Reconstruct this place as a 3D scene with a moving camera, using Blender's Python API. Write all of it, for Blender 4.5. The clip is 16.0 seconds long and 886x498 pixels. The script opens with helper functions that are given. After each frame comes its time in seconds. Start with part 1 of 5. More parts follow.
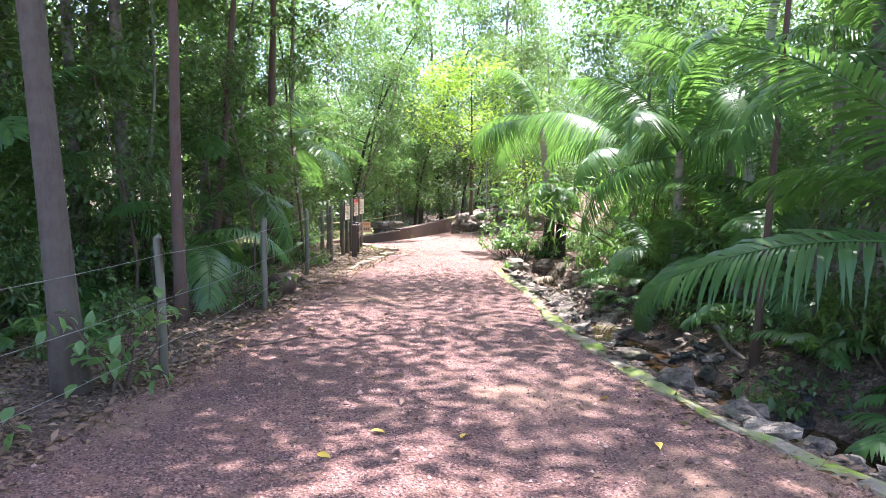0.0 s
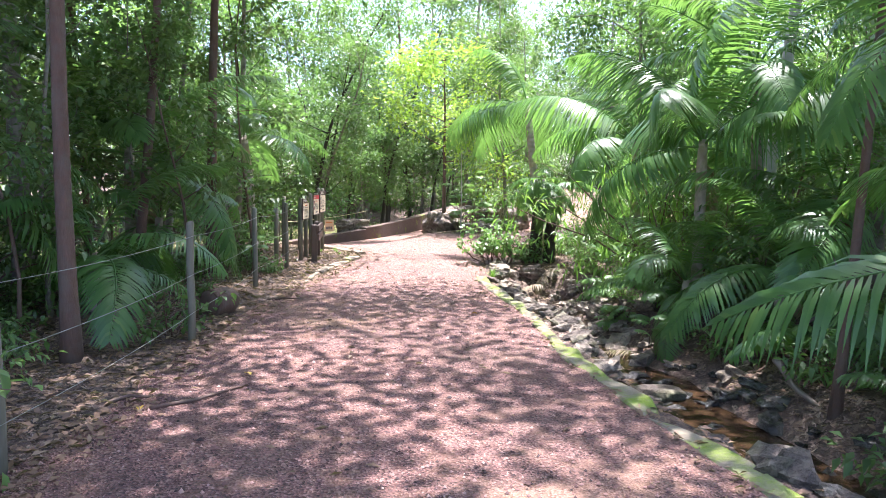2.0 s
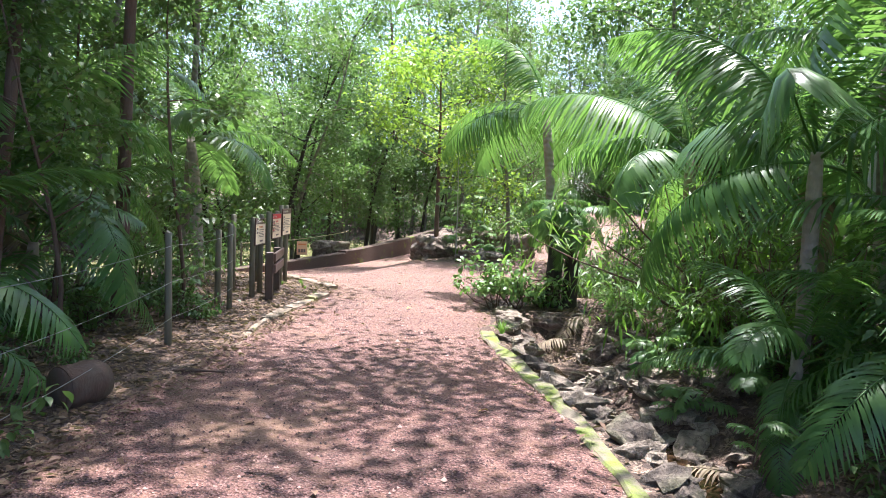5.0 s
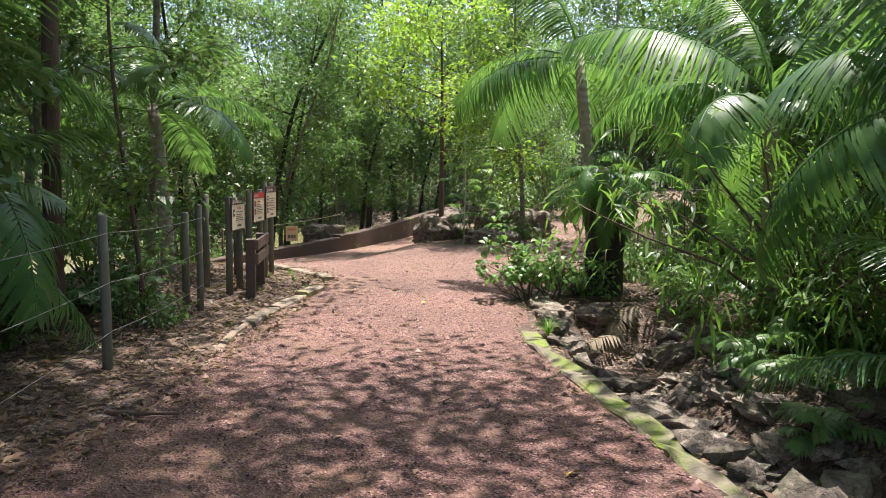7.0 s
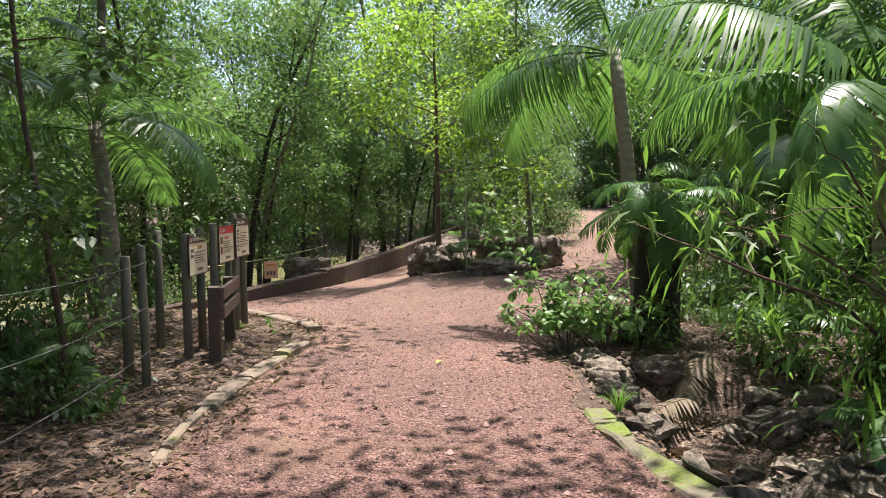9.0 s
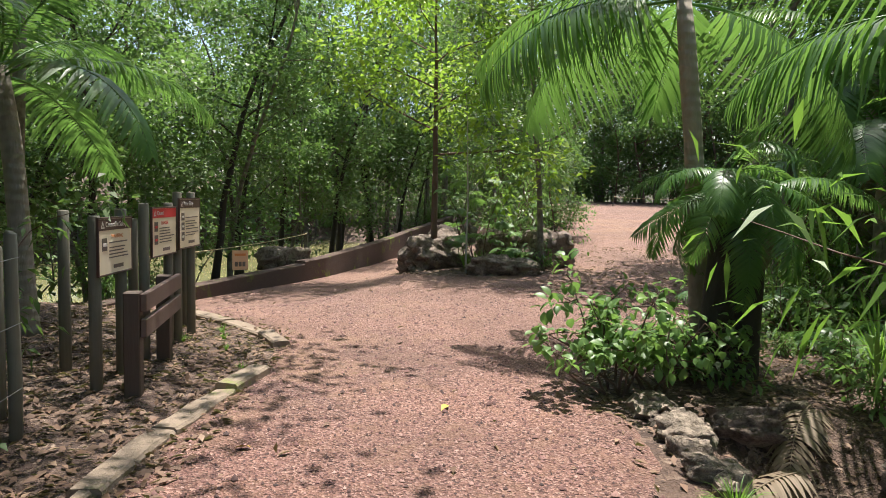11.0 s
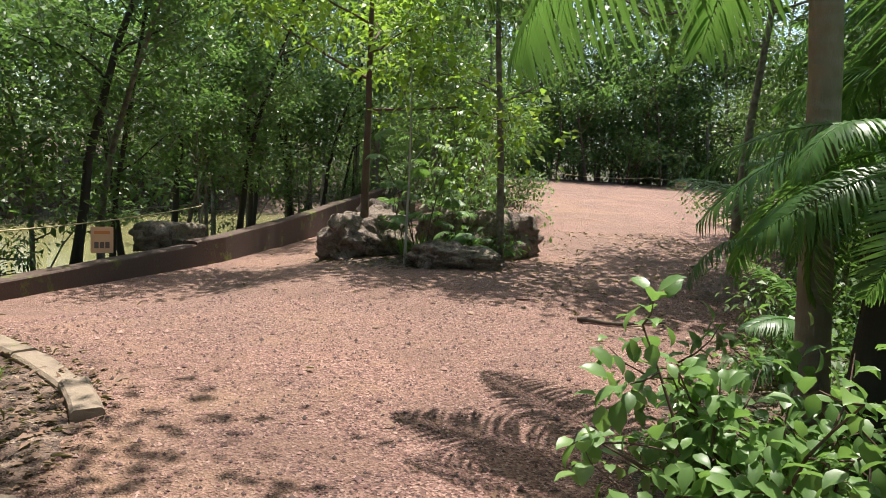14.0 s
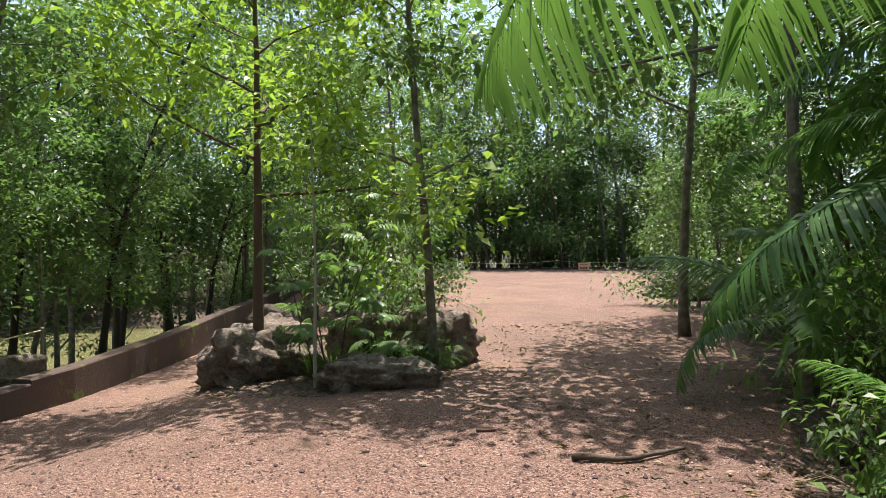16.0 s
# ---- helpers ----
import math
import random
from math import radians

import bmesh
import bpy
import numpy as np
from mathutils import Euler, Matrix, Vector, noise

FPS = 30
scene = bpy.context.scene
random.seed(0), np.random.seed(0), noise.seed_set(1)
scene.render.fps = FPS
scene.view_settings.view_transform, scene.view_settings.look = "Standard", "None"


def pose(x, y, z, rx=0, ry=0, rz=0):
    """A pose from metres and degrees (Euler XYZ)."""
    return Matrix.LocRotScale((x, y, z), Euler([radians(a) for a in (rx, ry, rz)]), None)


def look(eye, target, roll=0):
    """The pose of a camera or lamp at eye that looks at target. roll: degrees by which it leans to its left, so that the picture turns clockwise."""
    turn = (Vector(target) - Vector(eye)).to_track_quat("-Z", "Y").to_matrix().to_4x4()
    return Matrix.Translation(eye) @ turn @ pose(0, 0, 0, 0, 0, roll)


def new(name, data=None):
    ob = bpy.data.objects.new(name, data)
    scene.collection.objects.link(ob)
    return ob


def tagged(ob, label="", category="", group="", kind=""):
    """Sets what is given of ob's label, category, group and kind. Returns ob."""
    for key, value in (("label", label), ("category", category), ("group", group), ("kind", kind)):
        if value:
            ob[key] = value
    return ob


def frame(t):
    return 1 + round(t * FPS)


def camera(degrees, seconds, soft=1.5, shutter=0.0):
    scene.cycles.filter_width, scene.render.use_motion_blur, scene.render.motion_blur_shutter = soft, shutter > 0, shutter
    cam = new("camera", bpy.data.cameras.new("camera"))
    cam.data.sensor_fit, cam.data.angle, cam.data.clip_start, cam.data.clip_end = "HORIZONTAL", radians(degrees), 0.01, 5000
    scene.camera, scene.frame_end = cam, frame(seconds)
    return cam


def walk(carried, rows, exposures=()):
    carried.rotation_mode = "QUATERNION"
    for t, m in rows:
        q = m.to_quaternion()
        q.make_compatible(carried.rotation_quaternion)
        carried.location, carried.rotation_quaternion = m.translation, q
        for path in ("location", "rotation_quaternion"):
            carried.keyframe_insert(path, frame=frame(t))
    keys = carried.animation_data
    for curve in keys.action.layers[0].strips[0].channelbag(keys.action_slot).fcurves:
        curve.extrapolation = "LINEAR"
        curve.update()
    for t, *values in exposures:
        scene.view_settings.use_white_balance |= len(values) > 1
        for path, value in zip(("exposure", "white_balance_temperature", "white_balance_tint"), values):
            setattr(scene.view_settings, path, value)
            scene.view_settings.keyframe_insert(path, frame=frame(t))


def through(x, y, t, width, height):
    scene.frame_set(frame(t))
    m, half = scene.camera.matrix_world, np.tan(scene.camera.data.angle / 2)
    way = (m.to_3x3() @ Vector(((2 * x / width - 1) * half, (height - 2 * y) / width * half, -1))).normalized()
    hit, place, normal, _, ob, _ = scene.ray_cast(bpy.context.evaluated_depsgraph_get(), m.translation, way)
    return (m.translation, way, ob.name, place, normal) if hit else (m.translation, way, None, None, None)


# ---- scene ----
cam = camera(66.0, 16.0, soft=0.75)
PATH = [
    (0, (1.122, -1.206, 1.639), (0.982, 0.781, 1.458), 0.6),
    (0.5, (0.986, -0.713, 1.621), (0.787, 1.262, 1.383), -0.4),
    (1, (0.856, -0.208, 1.643), (0.691, 1.767, 1.374), -0.9),
    (1.5, (0.855, 0.284, 1.626), (0.807, 2.266, 1.363), -0.5),
    (2, (0.804, 0.786, 1.618), (0.767, 2.776, 1.426), 0.9),
    (2.5, (0.783, 1.318, 1.629), (0.765, 3.311, 1.468), 0.9),
    (3, (0.768, 1.782, 1.613), (0.756, 3.774, 1.429), 0.6),
    (3.5, (0.722, 2.332, 1.627), (0.697, 4.323, 1.444), 0.9),
    (4, (0.738, 2.838, 1.65), (0.741, 4.832, 1.491), 2.1),
    (4.5, (0.73, 3.311, 1.667), (0.718, 5.306, 1.532), 2.6),
    (7, (0.34, 5.72, 1.480), (0.355, 7.711, 1.290), 0.9),
    (7.5, (0.25, 6.115, 1.473), (0.255, 8.106, 1.275), 0.3),
    (8, (0.2, 6.58, 1.469), (0.205, 8.573, 1.313), -0.3),
    (8.5, (0.15, 7.055, 1.481), (0.168, 9.052, 1.370), -0.1),
    (9, (0.03, 7.54, 1.488), (0.092, 9.535, 1.370), -0.7),
    (11.5, (-0.093, 9.883, 1.426), (0.011, 11.872, 1.251), 1.5),
    (12, (-0.055, 10.358, 1.401), (0.015, 12.345, 1.182), 0.8),
    (12.5, (-0.066, 10.792, 1.407), (-0.033, 12.779, 1.182), 1.0),
    (13, (-0.085, 11.263, 1.421), (-0.006, 13.247, 1.186), 0.9),
    (13.5, (-0.021, 11.707, 1.422), (0.134, 13.686, 1.182), 1.8),
    (14, (-0.025, 12.165, 1.409), (0.289, 14.128, 1.189), 3.3),
    (14.5, (0.03, 12.675, 1.385), (0.517, 14.607, 1.212), 3.1),
    (15, (0.065, 13.148, 1.39), (0.628, 15.062, 1.239), 2.0),
    (15.5, (0.003, 13.611, 1.404), (0.605, 15.516, 1.315), 1.5),
    (16, (0.034, 14.111, 1.39), (0.639, 16.016, 1.45), -0.4),
]
walk(cam, [(t, look(eye, target, roll)) for t, eye, target, roll in PATH],
     [(0, 2.3, 5850, 20), (4.5, 1.95, 5850, 18), (7, 1.25, 6350, 15), (9, 1.08, 6350, 15), (12.5, 0.95, 6500, 11), (16, 0.95, 6500, 12)])

# ---- world and sun ----
world = bpy.data.worlds.new("sky")
scene.world = world
world.use_nodes = True
wn, wl = world.node_tree.nodes, world.node_tree.links
sky = wn.new("ShaderNodeTexSky")
sky.sky_type = "NISHITA"
sky.sun_disc = False
SUN_TO = Vector((0.08, 0.21, 0.97)).normalized()
sky.sun_elevation = math.asin(SUN_TO.z)
sky.sun_rotation = math.atan2(SUN_TO.x, SUN_TO.y)
sky.air_density, sky.dust_density, sky.ozone_density = 1.0, 2.5, 1.0
wn["Background"].inputs["Strength"].default_value = 0.15
wl.new(sky.outputs[0], wn["Background"].inputs["Color"])
sun = new("sun", bpy.data.lights.new("sun", "SUN"))
sun.data.energy, sun.data.angle, sun.data.color = 4.6, radians(0.6), (1.0, 0.95, 0.86)
sun.matrix_world = look(SUN_TO * 60, (0, 0, 0))


# ---- materials ----
def mat_base(name):
    m = bpy.data.materials.new(name)
    m.use_nodes = True
    nt = m.node_tree
    return m, nt.nodes, nt.links, nt.nodes["Principled BSDF"]


def ramp(n, stops):
    r = n.new("ShaderNodeValToRGB")
    e = r.color_ramp.elements
    while len(e) < len(stops):
        e.new(0.5)
    for el, (p, c) in zip(e, stops):
        el.position, el.color = p, (*c, 1)
    return r


def noise_tex(n, l, scale, detail=6, rough=0.6, coords=None, kind="Object"):
    t = n.new("ShaderNodeTexNoise")
    t.inputs["Scale"].default_value, t.inputs["Detail"].default_value, t.inputs["Roughness"].default_value = scale, detail, rough
    if coords is None:
        coords = n.new("ShaderNodeTexCoord").outputs[kind]
    l.new(coords, t.inputs["Vector"])
    return t


def mix(n, l, fac, a, b, blend="MIX"):
    x = n.new("ShaderNodeMix")
    x.data_type, x.blend_type = "RGBA", blend
    for socket, value in ((x.inputs[0], fac), (x.inputs[6], a), (x.inputs[7], b)):
        if isinstance(value, (int, float)):
            socket.default_value = value
        elif isinstance(value, tuple):
            socket.default_value = (*value, 1)
        else:
            l.new(value, socket)
    return x.outputs[2]


def bump(n, l, height, strength, distance, before=None):
    b = n.new("ShaderNodeBump")
    b.inputs["Strength"].default_value, b.inputs["Distance"].default_value = strength, distance
    l.new(height, b.inputs["Height"])
    if before is not None:
        l.new(before, b.inputs["Normal"])
    return b.outputs[0]


def leaf_mat(name, dark, light, warm, rough=0.42, through=0.35, island=True):
    """Leaves: each its own green, a little light coming through the blade."""
    m, n, l, p = mat_base(name)
    if island:
        rnd = n.new("ShaderNodeNewGeometry").outputs["Random Per Island"]
    else:
        rnd = n.new("ShaderNodeObjectInfo").outputs["Random"]
    r = ramp(n, [(0.0, dark), (0.55, light), (0.93, light), (1.0, warm)])
    l.new(rnd, r.inputs[0])
    t = noise_tex(n, l, 9.0, 3)
    col = mix(n, l, 0.35, r.outputs[0], mix(n, l, t.outputs["Fac"], dark, light))
    l.new(col, p.inputs["Base Color"])
    p.inputs["Roughness"].default_value = rough
    p.inputs["Specular IOR Level"].default_value = 0.5
    tr = n.new("ShaderNodeBsdfTranslucent")
    bright = n.new("ShaderNodeHueSaturation")
    bright.inputs["Value"].default_value = 1.9
    l.new(mix(n, l, 0.5, col, (0.15, 0.27, 0.035)), bright.inputs["Color"])
    l.new(bright.outputs[0], tr.inputs["Color"])
    ms = n.new("ShaderNodeMixShader")
    ms.inputs[0].default_value = through
    l.new(p.outputs[0], ms.inputs[1])
    l.new(tr.outputs[0], ms.inputs[2])
    l.new(ms.outputs[0], n["Material Output"].inputs["Surface"])
    return m


def bark_mat(name, a, b, c, rings=0.0):
    m, n, l, p = mat_base(name)
    co = n.new("ShaderNodeTexCoord").outputs["Object"]
    mp = n.new("ShaderNodeMapping")
    mp.inputs["Scale"].default_value = (1, 1, 0.25)
    l.new(co, mp.inputs[0])
    t1 = noise_tex(n, l, 28, 8, 0.7, mp.outputs[0])
    t2 = noise_tex(n, l, 7.0, 6, 0.65, co)
    col = mix(n, l, t1.outputs["Fac"], a, b)
    r = ramp(n, [(0.42, (0, 0, 0)), (0.62, (1, 1, 1))])
    l.new(t2.outputs["Fac"], r.inputs[0])
    col = mix(n, l, r.outputs[0], col, c)
    l.new(col, p.inputs["Base Color"])
    p.inputs["Roughness"].default_value = 0.9
    nb = bump(n, l, t1.outputs["Fac"], 0.8, 0.02)
    if rings:
        w = n.new("ShaderNodeTexWave")
        w.bands_direction = "Z"
        w.inputs["Scale"].default_value, w.inputs["Distortion"].default_value, w.inputs["Detail"].default_value = rings, 3.0, 3
        l.new(co, w.inputs["Vector"])
        nb = bump(n, l, w.outputs["Fac"], 0.5, 0.02, nb)
    l.new(nb, p.inputs["Normal"])
    return m


def rock_mat(name, a, b, moss=0.3, wet=0.85):
    m, n, l, p = mat_base(name)
    t1 = noise_tex(n, l, 7, 10, 0.65)
    t2 = noise_tex(n, l, 1.7, 5, 0.6)
    v = n.new("ShaderNodeTexVoronoi")
    v.feature = "DISTANCE_TO_EDGE"
    v.inputs["Scale"].default_value = 4.0
    l.new(t1.outputs["Color"], v.inputs["Vector"])
    r = ramp(n, [(0.35, a), (0.68, b)])
    l.new(t1.outputs["Fac"], r.inputs[0])
    crack = ramp(n, [(0.0, (0.5, 0.5, 0.5)), (0.07, (1, 1, 1))])
    l.new(v.outputs["Distance"], crack.inputs[0])
    rm = ramp(n, [(0.62 - moss * 0.3, (0, 0, 0)), (0.72, (0.8, 0.8, 0.8))])
    l.new(t2.outputs["Fac"], rm.inputs[0])
    col = mix(n, l, rm.outputs[0], mix(n, l, 1.0, r.outputs[0], crack.outputs[0], "MULTIPLY"), (0.10, 0.12, 0.045))
    l.new(col, p.inputs["Base Color"])
    p.inputs["Roughness"].default_value = wet
    l.new(bump(n, l, v.outputs["Distance"], 0.6, 0.04, bump(n, l, t1.outputs["Fac"], 1.0, 0.09)), p.inputs["Normal"])
    return m


def wood_mat(name, a, b, rough=0.75):
    m, n, l, p = mat_base(name)
    co = n.new("ShaderNodeTexCoord").outputs["Object"]
    mp = n.new("ShaderNodeMapping")
    mp.inputs["Scale"].default_value = (1, 1, 0.08)
    l.new(co, mp.inputs[0])
    t = noise_tex(n, l, 45, 6, 0.6, mp.outputs[0])
    t2 = noise_tex(n, l, 4, 5, 0.6, co)
    col = mix(n, l, t.outputs["Fac"], a, b)
    col = mix(n, l, t2.outputs["Fac"], col, mix(n, l, 0.5, a, (0.12, 0.12, 0.09)))
    l.new(col, p.inputs["Base Color"])
    p.inputs["Roughness"].default_value = rough
    l.new(bump(n, l, t.outputs["Fac"], 0.5, 0.006), p.inputs["Normal"])
    return m


def mp_off(n, l, co):
    """The same coordinates, moved on to another stretch of the noise."""
    mp = n.new("ShaderNodeMapping")
    mp.inputs["Location"].default_value = (13.0, -7.0, 3.0)
    l.new(co, mp.inputs[0])
    return mp.outputs[0]


def gravel_mat():
    """Crushed red stone, damp brown and sandy patches in it."""
    m, n, l, p = mat_base("red_gravel")
    co = n.new("ShaderNodeTexCoord").outputs["Object"]
    v = n.new("ShaderNodeTexVoronoi")
    v.inputs["Scale"].default_value = 74
    l.new(co, v.inputs["Vector"])
    v2 = n.new("ShaderNodeTexVoronoi")
    v2.inputs["Scale"].default_value = 24
    l.new(co, v2.inputs["Vector"])
    big = noise_tex(n, l, 0.55, 5, 0.6, co)
    mid = noise_tex(n, l, 3.2, 7, 0.7, co)
    sep = n.new("ShaderNodeSeparateColor")
    l.new(v.outputs["Color"], sep.inputs[0])
    chips = ramp(n, [(0.0, (0.055, 0.028, 0.026)), (0.3, (0.16, 0.078, 0.069)), (0.75, (0.26, 0.135, 0.115)), (1.0, (0.38, 0.24, 0.205))])
    l.new(sep.outputs[0], chips.inputs[0])
    sand = ramp(n, [(0.50, (0, 0, 0)), (0.72, (0.75, 0.75, 0.75))])
    l.new(mid.outputs["Fac"], sand.inputs[0])
    col = mix(n, l, sand.outputs[0], chips.outputs[0], (0.27, 0.145, 0.095))
    rb = ramp(n, [(0.38, (0.62, 0.60, 0.60)), (0.62, (1.12, 1.08, 1.02))])
    l.new(big.outputs["Fac"], rb.inputs[0])
    col = mix(n, l, 1.0, col, rb.outputs[0], "MULTIPLY")
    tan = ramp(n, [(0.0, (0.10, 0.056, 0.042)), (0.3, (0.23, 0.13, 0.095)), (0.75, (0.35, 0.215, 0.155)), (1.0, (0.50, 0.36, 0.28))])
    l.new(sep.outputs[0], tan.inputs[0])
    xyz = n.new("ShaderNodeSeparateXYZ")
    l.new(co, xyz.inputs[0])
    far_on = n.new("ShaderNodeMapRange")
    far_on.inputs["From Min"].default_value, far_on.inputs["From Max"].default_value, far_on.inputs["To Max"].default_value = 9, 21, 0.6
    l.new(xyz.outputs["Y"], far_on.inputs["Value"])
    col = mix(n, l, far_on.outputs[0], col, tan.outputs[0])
    damp = noise_tex(n, l, 0.8, 6, 0.62, co)
    damp_on = ramp(n, [(0.50, (0, 0, 0)), (0.66, (0.6, 0.6, 0.6))])
    l.new(damp.outputs["Fac"], damp_on.inputs[0])
    col = mix(n, l, damp_on.outputs[0], col, mix(n, l, mid.outputs["Fac"], (0.10, 0.055, 0.04), (0.24, 0.14, 0.10)))
    silt = noise_tex(n, l, 0.42, 7, 0.66, mp_off(n, l, co))
    silt_on = ramp(n, [(0.54, (0, 0, 0)), (0.70, (0.7, 0.7, 0.7))])
    l.new(silt.outputs["Fac"], silt_on.inputs[0])
    col = mix(n, l, silt_on.outputs[0], col, mix(n, l, mid.outputs["Fac"], (0.24, 0.13, 0.08), (0.45, 0.29, 0.18)))
    l.new(col, p.inputs["Base Color"])
    p.inputs["Roughness"].default_value = 0.82
    nb = bump(n, l, v2.outputs["Distance"], 0.5, 0.02)
    nb = bump(n, l, v.outputs["Distance"], 1.0, 0.018, nb)
    l.new(bump(n, l, mid.outputs["Fac"], 0.5, 0.04, nb), p.inputs["Normal"])
    return m


def litter_mat():
    """Forest floor: dark earth under rotting leaves."""
    m, n, l, p = mat_base("forest_floor")
    co = n.new("ShaderNodeTexCoord").outputs["Object"]
    v = n.new("ShaderNodeTexVoronoi")
    v.inputs["Scale"].default_value = 34
    warp = noise_tex(n, l, 6, 4, 0.6, co)
    l.new(mix(n, l, 0.25, co, warp.outputs["Color"]), v.inputs["Vector"])
    sep = n.new("ShaderNodeSeparateColor")
    l.new(v.outputs["Color"], sep.inputs[0])
    r = ramp(n, [(0.0, (0.035, 0.023, 0.018)), (0.5, (0.105, 0.067, 0.05)), (0.85, (0.22, 0.15, 0.11)), (1.0, (0.36, 0.27, 0.20))])
    l.new(sep.outputs[0], r.inputs[0])
    t = noise_tex(n, l, 0.9, 6, 0.65, co)
    rr = ramp(n, [(0.40, (0, 0, 0)), (0.65, (1, 1, 1))])
    l.new(t.outputs["Fac"], rr.inputs[0])
    col = mix(n, l, rr.outputs[0], r.outputs[0], mix(n, l, warp.outputs["Fac"], (0.055, 0.032, 0.024), (0.14, 0.085, 0.06)))
    l.new(col, p.inputs["Base Color"])
    p.inputs["Roughness"].default_value = 0.85
    l.new(bump(n, l, v.outputs["Distance"], 0.8, 0.03, bump(n, l, warp.outputs["Fac"], 0.6, 0.05)), p.inputs["Normal"])
    return m


def concrete_mat(name, a, b, moss):
    m, n, l, p = mat_base(name)
    t1 = noise_tex(n, l, 30, 8, 0.7)
    t2 = noise_tex(n, l, 2.2, 6, 0.7)
    t3 = noise_tex(n, l, 60, 3, 0.6)
    r = ramp(n, [(0.60 - moss * 0.35, (0, 0, 0)), (0.74 - moss * 0.30, (1, 1, 1))])
    l.new(t2.outputs["Fac"], r.inputs[0])
    green = mix(n, l, t3.outputs["Fac"], (0.08, 0.125, 0.014), (0.26, 0.34, 0.035))
    col = mix(n, l, r.outputs[0], mix(n, l, t1.outputs["Fac"], a, b), green)
    l.new(col, p.inputs["Base Color"])
    p.inputs["Roughness"].default_value = 0.9
    l.new(bump(n, l, t1.outputs["Fac"], 0.6, 0.02, bump(n, l, t3.outputs["Fac"], 0.4, 0.01)), p.inputs["Normal"])
    return m


def water_mat(name, color, rough, ripple):
    m, n, l, p = mat_base(name)
    t = noise_tex(n, l, ripple, 4, 0.5)
    p.inputs["Base Color"].default_value = (*color, 1)
    p.inputs["Roughness"].default_value = rough
    p.inputs["IOR"].default_value = 1.33
    l.new(bump(n, l, t.outputs["Fac"], 0.25, 0.05), p.inputs["Normal"])
    return m


def plain_mat(name, color, rough=0.6, metal=0.0, spread=0.25):
    m, n, l, p = mat_base(name)
    t = noise_tex(n, l, 14, 6, 0.6)
    dark = tuple(c * (1 - spread) for c in color)
    l.new(mix(n, l, t.outputs["Fac"], dark, color), p.inputs["Base Color"])
    p.inputs["Roughness"].default_value, p.inputs["Metallic"].default_value = rough, metal
    l.new(bump(n, l, t.outputs["Fac"], 0.15, 0.005), p.inputs["Normal"])
    return m


GRAVEL, LITTER = gravel_mat(), litter_mat()
CHIP, chip_n, chip_l, chip_p = mat_base("stone_chip")
chip_r = ramp(chip_n, [(0.0, (0.03, 0.018, 0.017)), (0.4, (0.13, 0.062, 0.054)), (0.8, (0.24, 0.13, 0.112)), (1.0, (0.38, 0.25, 0.21))])
chip_l.new(chip_n.new("ShaderNodeNewGeometry").outputs["Random Per Island"], chip_r.inputs[0])
chip_l.new(chip_r.outputs[0], chip_p.inputs["Base Color"])
chip_p.inputs["Roughness"].default_value = 0.8
RAILWOOD = wood_mat("weathered_brown_board", (0.10, 0.05, 0.04), (0.24, 0.14, 0.115), 0.65)
DEAD = leaf_mat("dead_leaf", (0.09, 0.05, 0.03), (0.22, 0.13, 0.085), (0.42, 0.30, 0.20), 0.7, 0.1)
YELLOW = plain_mat("fallen_yellow_leaf", (0.62, 0.42, 0.06), 0.55)
LEAF_TREE = leaf_mat("tree_leaf", (0.038, 0.080, 0.024), (0.095, 0.155, 0.048), (0.18, 0.215, 0.06), 0.46, 0.29)
LEAF_DARK = leaf_mat("dark_leaf", (0.026, 0.062, 0.022), (0.085, 0.155, 0.052), (0.15, 0.205, 0.065), 0.42, 0.38)
LEAF_LIME = leaf_mat("lime_leaf", (0.13, 0.22, 0.02), (0.28, 0.40, 0.035), (0.42, 0.45, 0.04), 0.42, 0.4)
LEAF_BUSH = leaf_mat("bush_leaf", (0.078, 0.142, 0.050), (0.135, 0.235, 0.068), (0.20, 0.31, 0.085), 0.42, 0.32)
PALM = leaf_mat("palm_leaflet", (0.032, 0.086, 0.028), (0.080, 0.172, 0.046), (0.15, 0.23, 0.05), 0.38, 0.38)
PALM_DRY = leaf_mat("dry_frond", (0.12, 0.085, 0.05), (0.25, 0.19, 0.13), (0.36, 0.30, 0.22), 0.7, 0.15)
GRASS = leaf_mat("blade", (0.06, 0.13, 0.02), (0.13, 0.25, 0.035), (0.22, 0.30, 0.06), 0.45, 0.4)
FARLEAF = leaf_mat("far_leaf", (0.04, 0.07, 0.03), (0.11, 0.165, 0.065), (0.20, 0.23, 0.08), 0.5, 0.3)
BARK = bark_mat("grey_bark", (0.045, 0.035, 0.03), (0.22, 0.185, 0.15), (0.24, 0.225, 0.18))
BARK_RED = bark_mat("red_brown_bark", (0.05, 0.028, 0.02), (0.19, 0.11, 0.08), (0.12, 0.085, 0.065))
BARK_PALE = bark_mat("pale_bark", (0.26, 0.24, 0.21), (0.50, 0.48, 0.44), (0.33, 0.33, 0.28))
BARK_DARK = bark_mat("dark_bark", (0.035, 0.026, 0.02), (0.15, 0.115, 0.09), (0.11, 0.09, 0.07))
DRYWOOD = bark_mat("dead_wood", (0.10, 0.08, 0.065), (0.27, 0.22, 0.175), (0.16, 0.13, 0.10))
BARK_PALM = bark_mat("palm_trunk", (0.20, 0.165, 0.13), (0.46, 0.40, 0.33), (0.30, 0.26, 0.21), 3.2)
